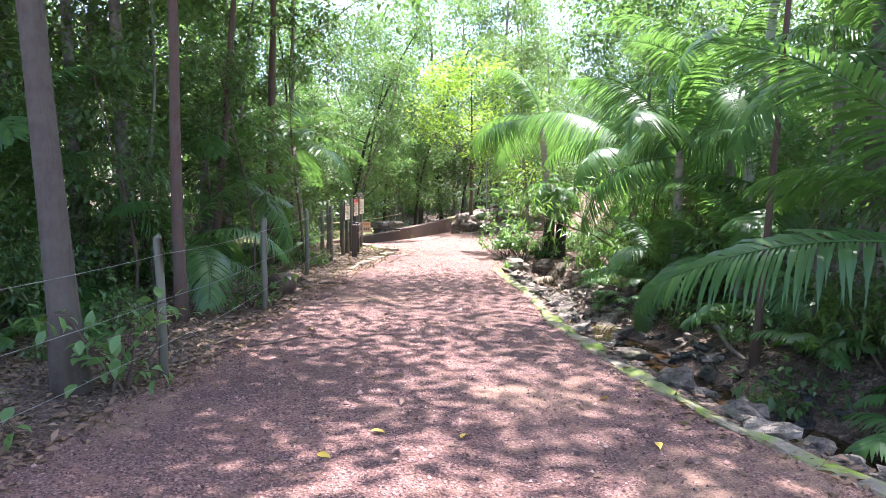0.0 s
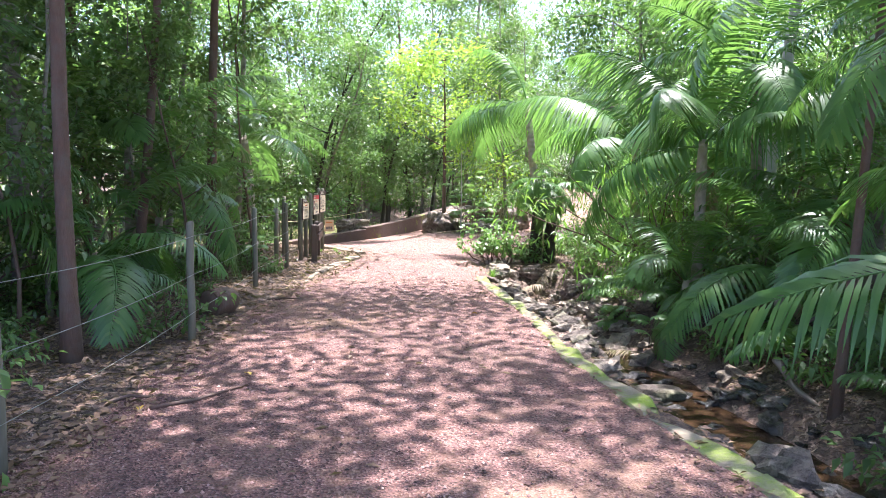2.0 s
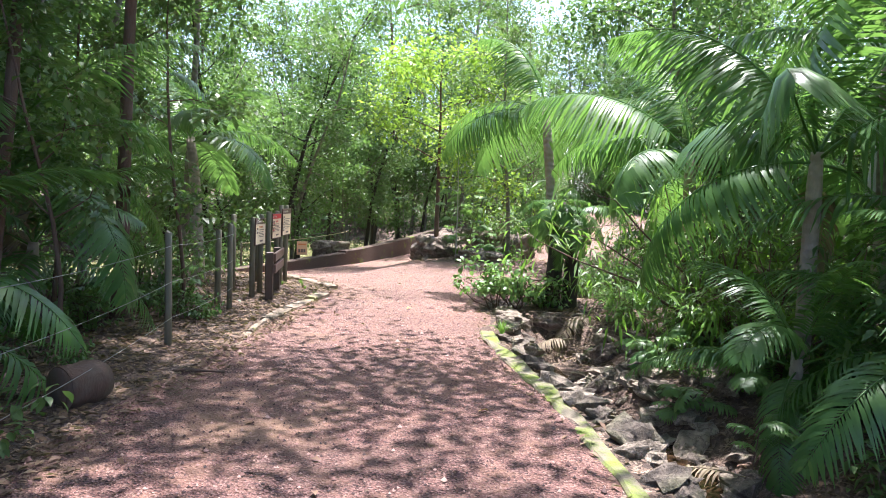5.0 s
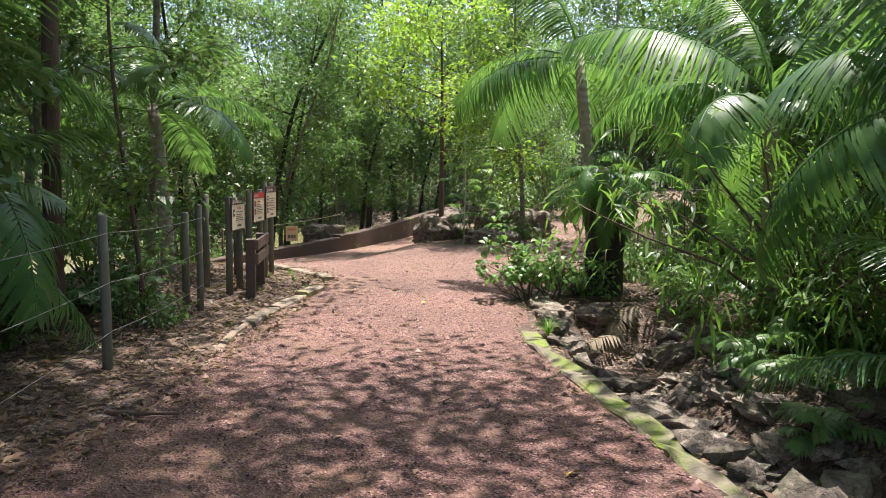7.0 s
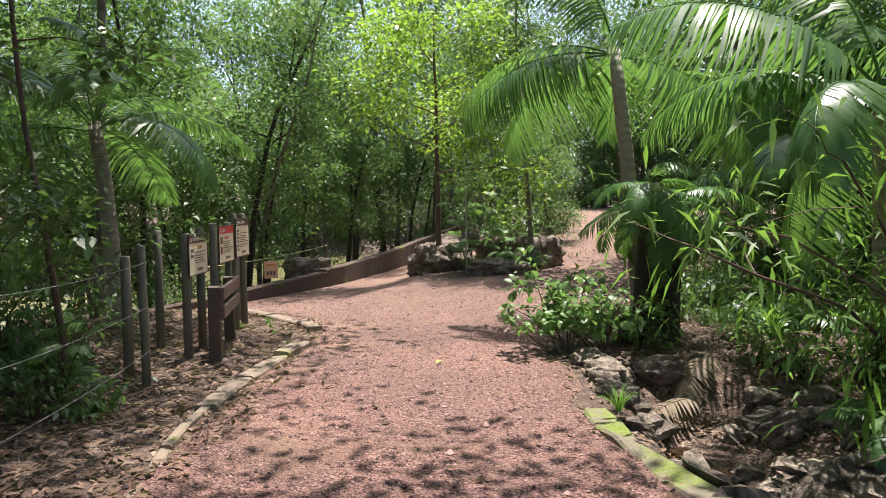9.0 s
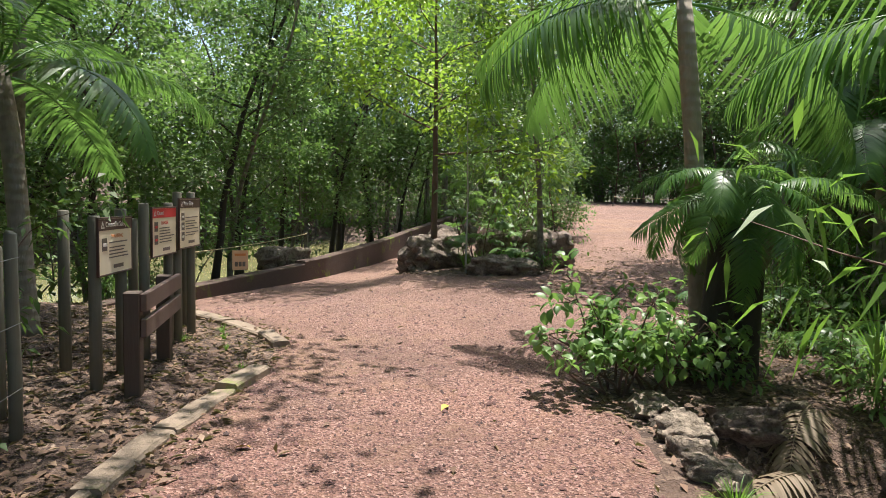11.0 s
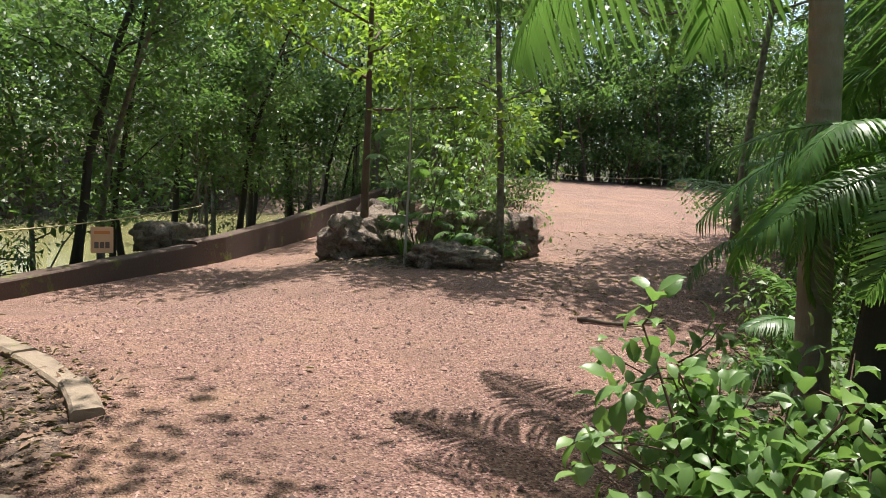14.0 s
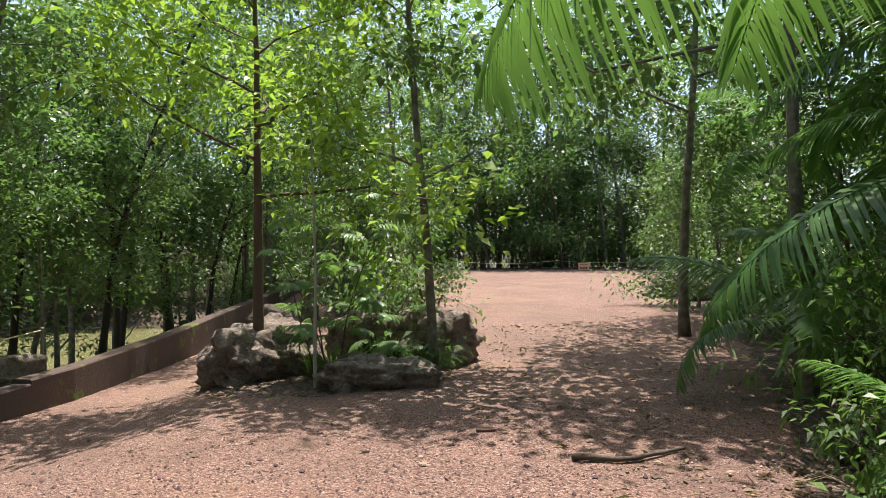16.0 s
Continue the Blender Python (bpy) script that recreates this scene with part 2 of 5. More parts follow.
ROCK = rock_mat("brown_rock", (0.10, 0.07, 0.054), (0.42, 0.33, 0.27), 0.2)
ROCK_PALE = rock_mat("bank_stone", (0.07, 0.052, 0.042), (0.24, 0.19, 0.15), 0.55)
ROCK_WET = rock_mat("wet_stone", (0.03, 0.028, 0.026), (0.11, 0.10, 0.09), 0.15, 0.25)
KERB = concrete_mat("mossy_concrete", (0.15, 0.125, 0.09), (0.27, 0.23, 0.165), 0.46)
EDGING = concrete_mat("edging_concrete", (0.19, 0.145, 0.105), (0.33, 0.26, 0.19), 0.1)
ROCK_TAN = rock_mat("tan_stone", (0.16, 0.125, 0.095), (0.44, 0.36, 0.28), 0.1)
FIBRE = bark_mat("dark_fibrous_trunk", (0.018, 0.014, 0.011), (0.07, 0.055, 0.042), (0.045, 0.036, 0.028))
WALLM = concrete_mat("brown_rendered_wall", (0.06, 0.038, 0.03), (0.125, 0.083, 0.066), 0.05)
POST = wood_mat("grey_post_timber", (0.115, 0.105, 0.075), (0.27, 0.25, 0.185))
BROWN = wood_mat("brown_painted_timber", (0.055, 0.026, 0.018), (0.12, 0.06, 0.042), 0.6)
WIRE = plain_mat("wire", (0.33, 0.33, 0.30), 0.5, 0.7)
ROPE = plain_mat("rope", (0.55, 0.45, 0.25), 0.8)
CREAM = plain_mat("sign_cream", (0.80, 0.69, 0.50), 0.45, 0, 0.1)
SIGN_BROWN = plain_mat("sign_brown", (0.085, 0.045, 0.035), 0.45, 0, 0.1)
SIGN_RED = plain_mat("sign_red", (0.60, 0.045, 0.045), 0.45, 0, 0.1)
SIGN_ORANGE = plain_mat("sign_orange", (0.62, 0.22, 0.06), 0.5, 0, 0.1)
NOTICE = plain_mat("notice_peach", (0.70, 0.44, 0.26), 0.5, 0, 0.1)
INK = plain_mat("sign_ink", (0.13, 0.10, 0.08), 0.5, 0, 0.1)
WHITE = plain_mat("sign_white", (0.75, 0.72, 0.66), 0.5, 0, 0.1)
STREAM = water_mat("stream_water", (0.045, 0.026, 0.014), 0.05, 9)
RIVER = water_mat("river_water", (0.23, 0.22, 0.10), 0.12, 1.3)
# near-black colour standing in for shade inside the log
HOLLOW_SHADE = plain_mat("dark_hollow", (0.02, 0.015, 0.012), 0.9)


# ---- mesh helpers ----
def mesh_of(name, verts, faces, material, smooth=True):
    """A mesh from an array of places and an array (or list) of faces."""
    me = bpy.data.meshes.new(name)
    verts = np.asarray(verts, np.float32)
    if isinstance(faces, np.ndarray):
        n, k = faces.shape
        me.vertices.add(len(verts))
        me.vertices.foreach_set("co", verts.ravel())
        me.loops.add(n * k)
        me.loops.foreach_set("vertex_index", faces.astype(np.int32).ravel())
        me.polygons.add(n)
        me.polygons.foreach_set("loop_start", np.arange(0, n * k, k, dtype=np.int32))
        me.update(calc_edges=True)
    else:
        me.from_pydata(verts.tolist(), [], faces)
        me.update()
    if smooth:
        me.polygons.foreach_set("use_smooth", np.ones(len(me.polygons), bool))
    me.materials.append(material)
    return me


def part(name, me, parent=None, label="", m=None):
    ob = new(name, me)
    if parent is not None:
        ob.parent = parent
    if m is not None:
        ob.matrix_basis = m
    if label:
        ob["label"] = label
    return ob


def thing(name, label, category, group="", m=None, kind=""):
    ob = tagged(new(name), label, category, group, kind)
    if m is not None:
        ob.matrix_basis = m
    return ob


def join(pieces):
    """Joins (verts, quads) pieces into one."""
    vs, fs, base = [], [], 0
    for v, f in pieces:
        vs.append(v)
        fs.append(np.asarray(f) + base)
        base += len(v)
    return np.concatenate(vs), np.concatenate(fs)


def tube(points, radii, sides=8, cap=True):
    """A round limb along points; quads only."""
    P = np.asarray(points, float)
    R = np.broadcast_to(np.asarray(radii, float), (len(P),))
    T = np.gradient(P, axis=0)
    T /= np.linalg.norm(T, axis=1, keepdims=True) + 1e-9
    ref = np.array([0.31, 0.95, 0.05]) if abs(T[0] @ [0.31, 0.95, 0.05]) < 0.9 else np.array([1.0, 0, 0])
    U = np.cross(T, ref)
    U /= np.linalg.norm(U, axis=1, keepdims=True) + 1e-9
    W = np.cross(T, U)
    a = np.linspace(0, 2 * np.pi, sides, endpoint=False)
    V = P[:, None] + R[:, None, None] * (np.cos(a)[None, :, None] * U[:, None] + np.sin(a)[None, :, None] * W[:, None])
    V = V.reshape(-1, 3)
    i = np.arange(len(P) - 1)[:, None] * sides
    j = np.arange(sides)[None]
    k = (j + 1) % sides
    F = np.stack([i + j, i + k, i + k + sides, i + j + sides], -1).reshape(-1, 4)
    if cap:
        n = len(V)
        V = np.concatenate([V, P[[0, -1]]])
        j = np.arange(0, sides, 2)
        k, q = (j + 1) % sides, (j + 2) % sides
        top = (len(P) - 1) * sides
        F = np.concatenate([F, np.stack([np.full_like(j, n), q, k, j], -1), np.stack([np.full_like(j, n + 1), top + j, top + k, top + q], -1)])
    return V, F


def blades(P, D, L, W, rng, droop=0.25, fold=0.18):
    """Leaves at places P pointing along D: each a folded diamond."""
    n = len(P)
    D = D / (np.linalg.norm(D, axis=1, keepdims=True) + 1e-9)
    up = np.stack([rng.normal(0, 0.35, n), rng.normal(0, 0.35, n), np.ones(n)], 1)
    S = np.cross(D, up)
    S /= np.linalg.norm(S, axis=1, keepdims=True) + 1e-9
    N = np.cross(S, D)
    L, W = np.broadcast_to(L, (n,))[:, None], np.broadcast_to(W, (n,))[:, None]
    mid = P + D * L * 0.45
    tip = P + D * L + np.array([0, 0, -1.0]) * L * droop
    V = np.stack([P, mid + S * W * 0.5 + N * W * fold, tip, mid - S * W * 0.5 + N * W * fold], 1).reshape(-1, 3)
    return V, np.arange(n)[:, None] * 4 + np.arange(4)[None]


def oval_leaves(P, D, L, W, rng):
    """Broad leaves for things seen near: a curved blade of six faces with a pointed tip."""
    n = len(P)
    D = D / (np.linalg.norm(D, axis=1, keepdims=True) + 1e-9)
    up = np.stack([rng.normal(0, 0.3, n), rng.normal(0, 0.3, n), np.ones(n)], 1)
    S = np.cross(D, up)
    S /= np.linalg.norm(S, axis=1, keepdims=True) + 1e-9
    N = np.cross(S, D)
    L, W = np.broadcast_to(L, (n,))[:, None], np.broadcast_to(W, (n,))[:, None]
    rows = []
    for t, w, d in ((0.0, 0.03, 0.0), (0.25, 0.42, 0.03), (0.55, 0.5, 0.0), (0.82, 0.27, -0.08), (1.0, 0.015, -0.2)):
        c = P + D * L * t + N * L * d
        rows += [c + S * W * w + N * W * 0.12 * (w > 0.1), c, c - S * W * w + N * W * 0.12 * (w > 0.1)]
    V = np.stack(rows, 1).reshape(-1, 3)
    b = np.arange(n)[:, None] * 15
    F = []
    for r in range(4):
        q = r * 3
        F += [b + [q, q + 1, q + 4, q + 3], b + [q + 1, q + 2, q + 5, q + 4]]
    return V, np.concatenate(F)


def box_piece(x0, x1, y0, y1, z0, z1, bevel=0.006):
    """A bevelled box as (verts, faces list)."""
    bm = bmesh.new()
    bmesh.ops.create_cube(bm, size=1)
    for v in bm.verts:
        v.co = Vector((x0 + (v.co.x + 0.5) * (x1 - x0), y0 + (v.co.y + 0.5) * (y1 - y0), z0 + (v.co.z + 0.5) * (z1 - z0)))
    if bevel:
        bmesh.ops.bevel(bm, geom=bm.edges[:], offset=bevel, segments=1, affect="EDGES")
    return bm


def box_mesh(name, material, *dims, bevel=0.006):
    bm = box_piece(*dims, bevel=bevel)
    me = bpy.data.meshes.new(name)
    bm.to_mesh(me)
    bm.free()
    me.materials.append(material)
    return me


def stone_mesh(name, material, sx, sy, sz, seed, rough=0.22, div=3, flat=0.0, smooth=True):
    """A weathered stone: a sphere broken up by noise at two scales, with layered ledges."""
    bm = bmesh.new()
    bmesh.ops.create_icosphere(bm, subdivisions=div, radius=1)
    off = Vector((seed * 7.3, seed * 3.1, seed * 1.7))
    for v in bm.verts:
        d = v.co.normalized()
        boxy = max(abs(d.x), abs(d.y), abs(d.z)) ** -0.55
        r = boxy * (1 + rough * noise.noise(d * 1.6 + off) + rough * 0.55 * noise.noise(d * 4.1 + off) + rough * 0.3 * noise.noise(d * 9 + off))
        c = d * r
        if flat:
            ledge = 1 + flat * 0.16 * math.tanh(4 * math.sin(c.z * 9.0 + noise.noise(d * 1.7 + off) * 2.2))
            c.x, c.y = c.x * ledge, c.y * ledge
        v.co = Vector((c.x * sx, c.y * sy, c.z * sz))
    me = bpy.data.meshes.new(name)
    bm.to_mesh(me)
    bm.free()
    me.polygons.foreach_set("use_smooth", np.full(len(me.polygons), smooth))
    me.materials.append(material)
    return me


# ---- the lie of the land ----
def sstep(a, b, x):
    t = np.clip((x - a) / (b - a), 0, 1)
    return t * t * (3 - 2 * t)


EDGE_Y = [-30, 0, 2.5, 3.4, 5, 6.8, 9.5, 11.7, 12.6, 13.3, 14.2, 15.2, 16.5, 18, 22, 30, 46, 60]
EDGE_R = [12, 4.3, 3.3, 2.8, 2.32, 1.92, 1.66, 1.25, 1.22, 1.34, 1.3, 1.45, 2.3, 3.9, 7.2, 12.2, 21, 30]
LEFT_Y = [-30, 0, 3, 5, 8, 11, 15.2, 15.9, 16.6, 17.2, 18.5, 20, 24, 27, 32, 36, 46, 60]
LEFT_X = [-3, -2.0, -1.7, -1.6, -1.8, -1.62, -1.3, -1.3, -1.7, -2.3, -3.6, -4.2, -2.1, -1.2, 0.0, 1.2, 5, 12]


def edge_r(y):
    return np.interp(y, EDGE_Y, EDGE_R)


def edge_l(y):
    return np.interp(y, LEFT_Y, LEFT_X)


def wob(x, y, s, k=0.0):
    return (np.sin(x * s + 1.3 + k) * np.cos(y * s * 1.13 + 0.7 * k) + 0.6 * np.sin(x * s * 2.1 + y * s * 1.7 + 2 + k) + 0.4 * np.cos(x * s * 4.3 - y * s * 3.9 + k)) / 2


def ground_z(x, y):
    x, y = np.asarray(x, float), np.asarray(y, float)
    z = 0.046 * np.clip(y - 18, 0, 32) * sstep(-1.5, 2.2, x - 0.12 * np.clip(y - 22, 0, 20))
    z += 0.012 * np.clip(y - 30, 0, 30) * sstep(2, -2, x - 0.12 * (y - 22)) * sstep(-8, 0, x)
    z -= 0.32 * sstep(0.3, -1.9, x - np.interp(y, [18, 22, 24, 28, 34], [-1, 0, 0.8, 1.6, 3])) * sstep(17.5, 20.5, y) * sstep(42, 31, y)
    # stream bed
    u = x - edge_r(y) + 0.08 * np.sin(y * 1.3)
    wide = np.interp(y, [-5, 4, 8, 12, 14], [2.9, 2.6, 2.3, 1.9, 1.5])
    z -= 0.62 * sstep(0.22, 0.75, u) * (1 - sstep(wide - 1.1, wide + 0.4, u)) * sstep(14.4, 13.2, y)
    # ground past the stream lies a little lower and uneven
    past = sstep(0.3, 1.6, x - edge_r(y)) * sstep(15, 13, y)
    z -= 0.12 * past
    verge = np.maximum(sstep(0.1, 1.2, edge_l(y) - x), sstep(0.2, 1.5, x - edge_r(y)))
    z += verge * (0.06 * wob(x, y, 0.9) + 0.05 * wob(x, y, 2.7, 1.0) + 0.03)
    # river bank
    bank = np.interp(y, [-60, 8, 13, 16, 19.5, 22, 25, 29, 34, 46, 80], [-13, -11, -7.5, -5.2, -5.4, -4.2, -3.0, -2.2, -0.8, 2, 8])
    z -= 2.2 * sstep(0, 3.4, bank - x) * sstep(60, 44, y)
    bank2 = np.interp(y, [-60, 10, 30, 45, 60, 80], [-20, -19, -15.5, -10, -2, 8])
    z += 2.7 * sstep(0, 5, bank2 - x) * sstep(0, 2, bank - x)
    return z


def on_path(x, y):
    """Above 0 on the gravel, in metres from its edge."""
    x, y = np.asarray(x, float), np.asarray(y, float)
    a, b = x - edge_l(y), edge_r(y) - x
    d = np.minimum(a, b)
    d = np.where(y > 47, np.minimum(d, 47.5 - y), d)
    island = np.hypot((x - 1.35) / 1.75, (y - 23.4) / 2.3)
    d = np.minimum(d, (island - 1) * 1.6)
    strip = np.hypot((x - (2.6 + (y - 25) * 0.16)) / 1.1, (y - 32.5) / 8.5)
    return np.minimum(d, (strip - 1) * 1.4)


def grid_sheet(xs, ys, zf):
    X, Y = np.meshgrid(xs, ys)
    V = np.stack([X, Y, zf(X, Y)], -1).reshape(-1, 3)
    w = len(xs)
    i = np.arange(len(ys) - 1)[:, None] * w + np.arange(w - 1)[None]
    return V, np.stack([i, i + 1, i + w + 1, i + w], -1).reshape(-1, 4)


gx = np.concatenate([[-900, -400, -180, -90, -60, -45], np.arange(-35, -8, 1.0), np.arange(-8, 8, 0.16), np.arange(8, 40, 1.0), [46, 60, 90, 180, 400, 900]])
gy = np.concatenate([[-900, -300, -100, -50, -30, -20], np.arange(-12, 1, 0.6), np.arange(1, 26, 0.18), np.arange(26, 70, 0.9), [75, 90, 120, 180, 400, 900]])
V, F = grid_sheet(gx, gy, ground_z)
tagged(new("ground", mesh_of("ground", V, F, LITTER)), "dark forest floor covered with brown leaf litter and earth", "ground", kind="structure")


def path_z(x, y):
    d = on_path(x, y) + 0.10 * wob(x, y, 2.3, 3.0) + 0.05 * wob(x, y, 7.0, 1.0)
    return ground_z(x, y) + np.clip(d * 0.22, -0.10, 0.022) + 0.006 * wob(x, y, 1.9, 2.0) + 0.004 * wob(x, y, 6.5, 5.0)


px = np.concatenate([np.arange(-6, 6, 0.12), np.arange(6, 34, 0.5)])
py = np.concatenate([np.arange(-14, 0, 0.5), np.arange(0, 26, 0.13), np.arange(26, 49, 0.4)])
V, F = grid_sheet(px, py, path_z)
keep = on_path(V[:, 0], V[:, 1]) > -0.45
F = F[keep[F].all(1)]
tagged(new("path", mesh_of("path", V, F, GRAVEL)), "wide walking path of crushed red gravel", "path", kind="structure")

# ---- water ----
V, F = grid_sheet(np.linspace(-120, 8, 40), np.linspace(2, 140, 40), lambda x, y: 0 * x - 1.25)
tagged(new("river", mesh_of("river", V, F, RIVER)), "murky green-brown river behind the trees", "river", kind="structure")
sy = np.arange(-6, 13.4, 0.2)
rows = [edge_r(sy) + 1.1 + 0.12 * np.sin(sy * 1.3) + k for k in (-1.0, -0.4, 0.4, 1.0)]
V = np.stack([np.stack([r, sy, np.full_like(sy, -0.575) + 0.012 * np.maximum(sy - 6, 0) * 0], -1) for r in rows], 1).reshape(-1, 3)
i = np.arange(len(sy) - 1)[:, None] * 4 + np.arange(3)[None]
tagged(new("stream", mesh_of("stream", V, np.stack([i, i + 1, i + 5, i + 4], -1).reshape(-1, 4), STREAM)), "shallow brown stream in a stony ditch", "stream", kind="structure")


# ---- low wall, kerbs, edging ----
def strip_box(points, width, top, depth, jitter=0.0, rng=None):
    """A long low block along a bent line: points (x, y), its top height above the ground there."""
    P = np.asarray(points, float)
    T = np.gradient(P, axis=0)
    T /= np.linalg.norm(T, axis=1, keepdims=True)
    N = np.stack([-T[:, 1], T[:, 0]], 1)
    vs = []
    for k, (p, nrm, tz) in enumerate(zip(P, N, top)):
        j = rng.normal(0, jitter, 4) if rng is not None else np.zeros(4)
        a, b = p - nrm * (width / 2 + j[0]), p + nrm * (width / 2 + j[1])
        e = 0.18 * min(width, 0.1)
        ai, bi = a + nrm * e, b - nrm * e
        vs += [(*a, tz - depth), (*a, tz - e + j[2]), (*ai, tz + j[2]), (*bi, tz + j[3]), (*b, tz - e + j[3]), (*b, tz - depth)]
    n = len(P)
    i = np.arange(n - 1)[:, None] * 6 + np.arange(5)[None]
    F = np.stack([i, i + 1, i + 7, i + 6], -1).reshape(-1, 4).tolist()
    F += [[5, 4, 3, 2, 1, 0], [(n - 1) * 6 + q for q in range(6)]]
    return np.array(vs), F


def resample(points, step):
    P = np.asarray(points, float)
    s = np.concatenate([[0], np.cumsum(np.linalg.norm(np.diff(P, axis=0), axis=1))])
    t = np.linspace(0, s[-1], max(2, int(round(s[-1] / step)) + 1))
    return np.stack([np.interp(t, s, P[:, k]) for k in range(P.shape[1])], 1)


rng = np.random.default_rng(5)
WALL_LINE = [(-4.9, 18.6), (-4.0, 20.1), (-2.95, 22.2), (-2.4, 23.3), (-1.95, 24.3), (-1.0, 27.6), (0.2, 32), (1.5, 36)]
W = resample(WALL_LINE, 0.4)
wall = thing("wall_low", "low brown rendered retaining wall along the river bank", "wall", kind="structure")
cut = np.argmin(np.abs(W[:, 1] - 23.4))
wall_top = np.interp(W[:, 1], [18, 20, 23, 27.6, 32, 36], [-0.22, -0.1, 0.03, 0.19, 0.42, 0.7])
for a, b, dz in ((0, cut + 1, 0.0), (cut, len(W), 0.06)):
    V, F = strip_box(W[a:b], 0.26, wall_top[a:b] + dz, 0.9, 0.003, rng)
    part("wall_section", mesh_of("wall_section", V, F, WALLM, False), wall)

kerb = thing("kerb_mossy", "low concrete kerb overgrown with bright green moss beside the ditch", "kerb", kind="structure")
K = resample([(float(edge_r(y)) + 0.03, y) for y in np.arange(-3, 12.6, 0.3)], 0.3)
V, F = strip_box(K, 0.17, np.full(len(K), 0.032), 0.4, 0.022, rng)
part("kerb_top", mesh_of("kerb_top", V, F, KERB, False), kerb)

edging = thing("edging", "broken strip of pale concrete edging along the gravel", "path edging", kind="structure")
E1 = resample([(-1.5, 10.9), (-1.62, 12.2), (-1.58, 13.2), (-1.42, 14.2), (-1.27, 14.9)], 0.28)
E2 = resample([(-2.75, 17.65), (-2.35, 17.35), (-1.95, 16.95), (-1.55, 16.45), (-1.28, 15.9)], 0.28)
for E in (E1, E2):
    k = 0
    while k < len(E) - 1:
        q = min(k + 2 + (k % 3 == 0), len(E) - 1)
        lift = rng.uniform(-0.012, 0.02) + (0.035 if E is E1 and q == len(E) - 1 else 0) + 0.05
        seg = resample(E[k:q + 1], 0.2)
        seg = seg + rng.normal(0, 0.004, 2)
        low = E is E1 and seg[:, 1].max() < 12.9
        V, F = strip_box(seg, 0.075 if low else 0.17, np.full(len(seg), lift - (0.03 if low else 0)), 0.14, 0.004, rng)
        part("edging_slab", mesh_of("edging_slab", V, F, EDGING, False), edging)
        k = q


# ---- stones ----
def stone(name, label, m, sx, sy, sz, seed, material, group="", rough=0.22, div=3, flat=0.0, category="rock"):
    ob = new(name, stone_mesh(name, material, sx, sy, sz, seed, rough, div, flat))
    ob.matrix_basis = m
    return tagged(ob, label, category, group)


BG = "boulders of the island"
stone("boulder", "large weathered brown boulder with pitted rounded top", pose(0.52, 23.05, 0.26, 0, 0, 12), 0.70, 0.62, 0.46, 1, ROCK, BG, 0.34, 5, 0.22)
stone("boulder", "low weathered brown boulder beside the gravel", pose(1.62, 21.45, 0.17, 0, 4, -8), 0.58, 0.42, 0.27, 2, ROCK, BG, 0.34, 5, 0.2)
stone("boulder", "rounded dark brown boulder under a thin tree", pose(2.55, 22.6, 0.42, 0, 0, 30), 0.55, 0.55, 0.44, 3, ROCK, BG, 0.30, 4)
stone("boulder", "dark brown boulder among the island's plants", pose(1.75, 22.95, 0.40, 0, 0, 60), 0.42, 0.42, 0.40, 4, ROCK, BG, 0.3, 4)
stone("boulder", "pale sunlit boulder behind the island", pose(1.1, 27.2, 0.35, 0, 0, 20), 0.6, 0.5, 0.42, 6, ROCK_PALE, BG, 0.25, 4)
stone("boulder", "pale grey boulder at the edge of the clearing", pose(12.4, 30.2, 0.72, 0, 0, 20), 1.2, 0.9, 0.42, 7, ROCK_PALE, "", 0.25, 4)
stone("boulder", "brown rock lying on the low wall's far side", pose(-2.75, 23.9, 0.12, 0, 0, 40), 0.55, 0.3, 0.24, 8, ROCK, "", 0.25, 4)
rng = np.random.default_rng(11)
bank_meshes = [stone_mesh("bank_stone", (ROCK_TAN, ROCK_PALE)[k % 2], 0.12, 0.085, 0.05, 20 + k, 0.75, 2, 0, False) for k in range(6)]
tan_meshes = [stone_mesh("bed_stone", ROCK_TAN, 0.11, 0.085, 0.045, 36 + k, 0.75, 2, 0, False) for k in range(3)]
wet_meshes = [stone_mesh("wet_stone", ROCK_WET, 0.11, 0.085, 0.045, 30 + k, 0.75, 2, 0, False) for k in range(5)]
bank = thing("stone_bank", "loose pale stones set along the ditch under the kerb", "stones", kind="stuff")
bank["kind"] = ""
tagged(bank, kind="structure")
for k in range(190):
    y = rng.uniform(1.5, 14.2) if k < 110 else rng.uniform(7.5, 13.4)
    far = k % 3 == 0 and y > 7.5
    x = float(edge_r(y)) + (rng.uniform(1.3, 2.3) if far else rng.uniform(0.2, 0.62))
    s = rng.uniform(0.5, 1.35) if y < 7.5 else rng.uniform(0.6, 1.7)
    ob = part("bank_stone", bank_meshes[k % 6], bank)
    ob.matrix_basis = pose(x, y, float(ground_z(x, y)) + 0.02, rng.uniform(-25, 25), rng.uniform(-25, 25), rng.uniform(0, 360)) @ Matrix.Scale(s, 4)
bed = thing("stream_stones", "dark wet stones lying in the stream bed", "stones", kind="structure")
for k in range(240):
    y = rng.uniform(1.0, 12.5)
    x = float(edge_r(y)) + 0.55 + abs(rng.normal(0.6, 0.55))
    s = rng.uniform(0.4, 1.5)
    ob = part("wet_stone", wet_meshes[k % 5] if y < 8.8 else tan_meshes[k % 3], bed, "" if y < 8.8 else "dry tan stone")
    ob.matrix_basis = pose(x, y, max(float(ground_z(x, y)), -0.64) + 0.02, rng.uniform(-20, 20), rng.uniform(-20, 20), rng.uniform(0, 360)) @ Matrix.Scale(s, 4)
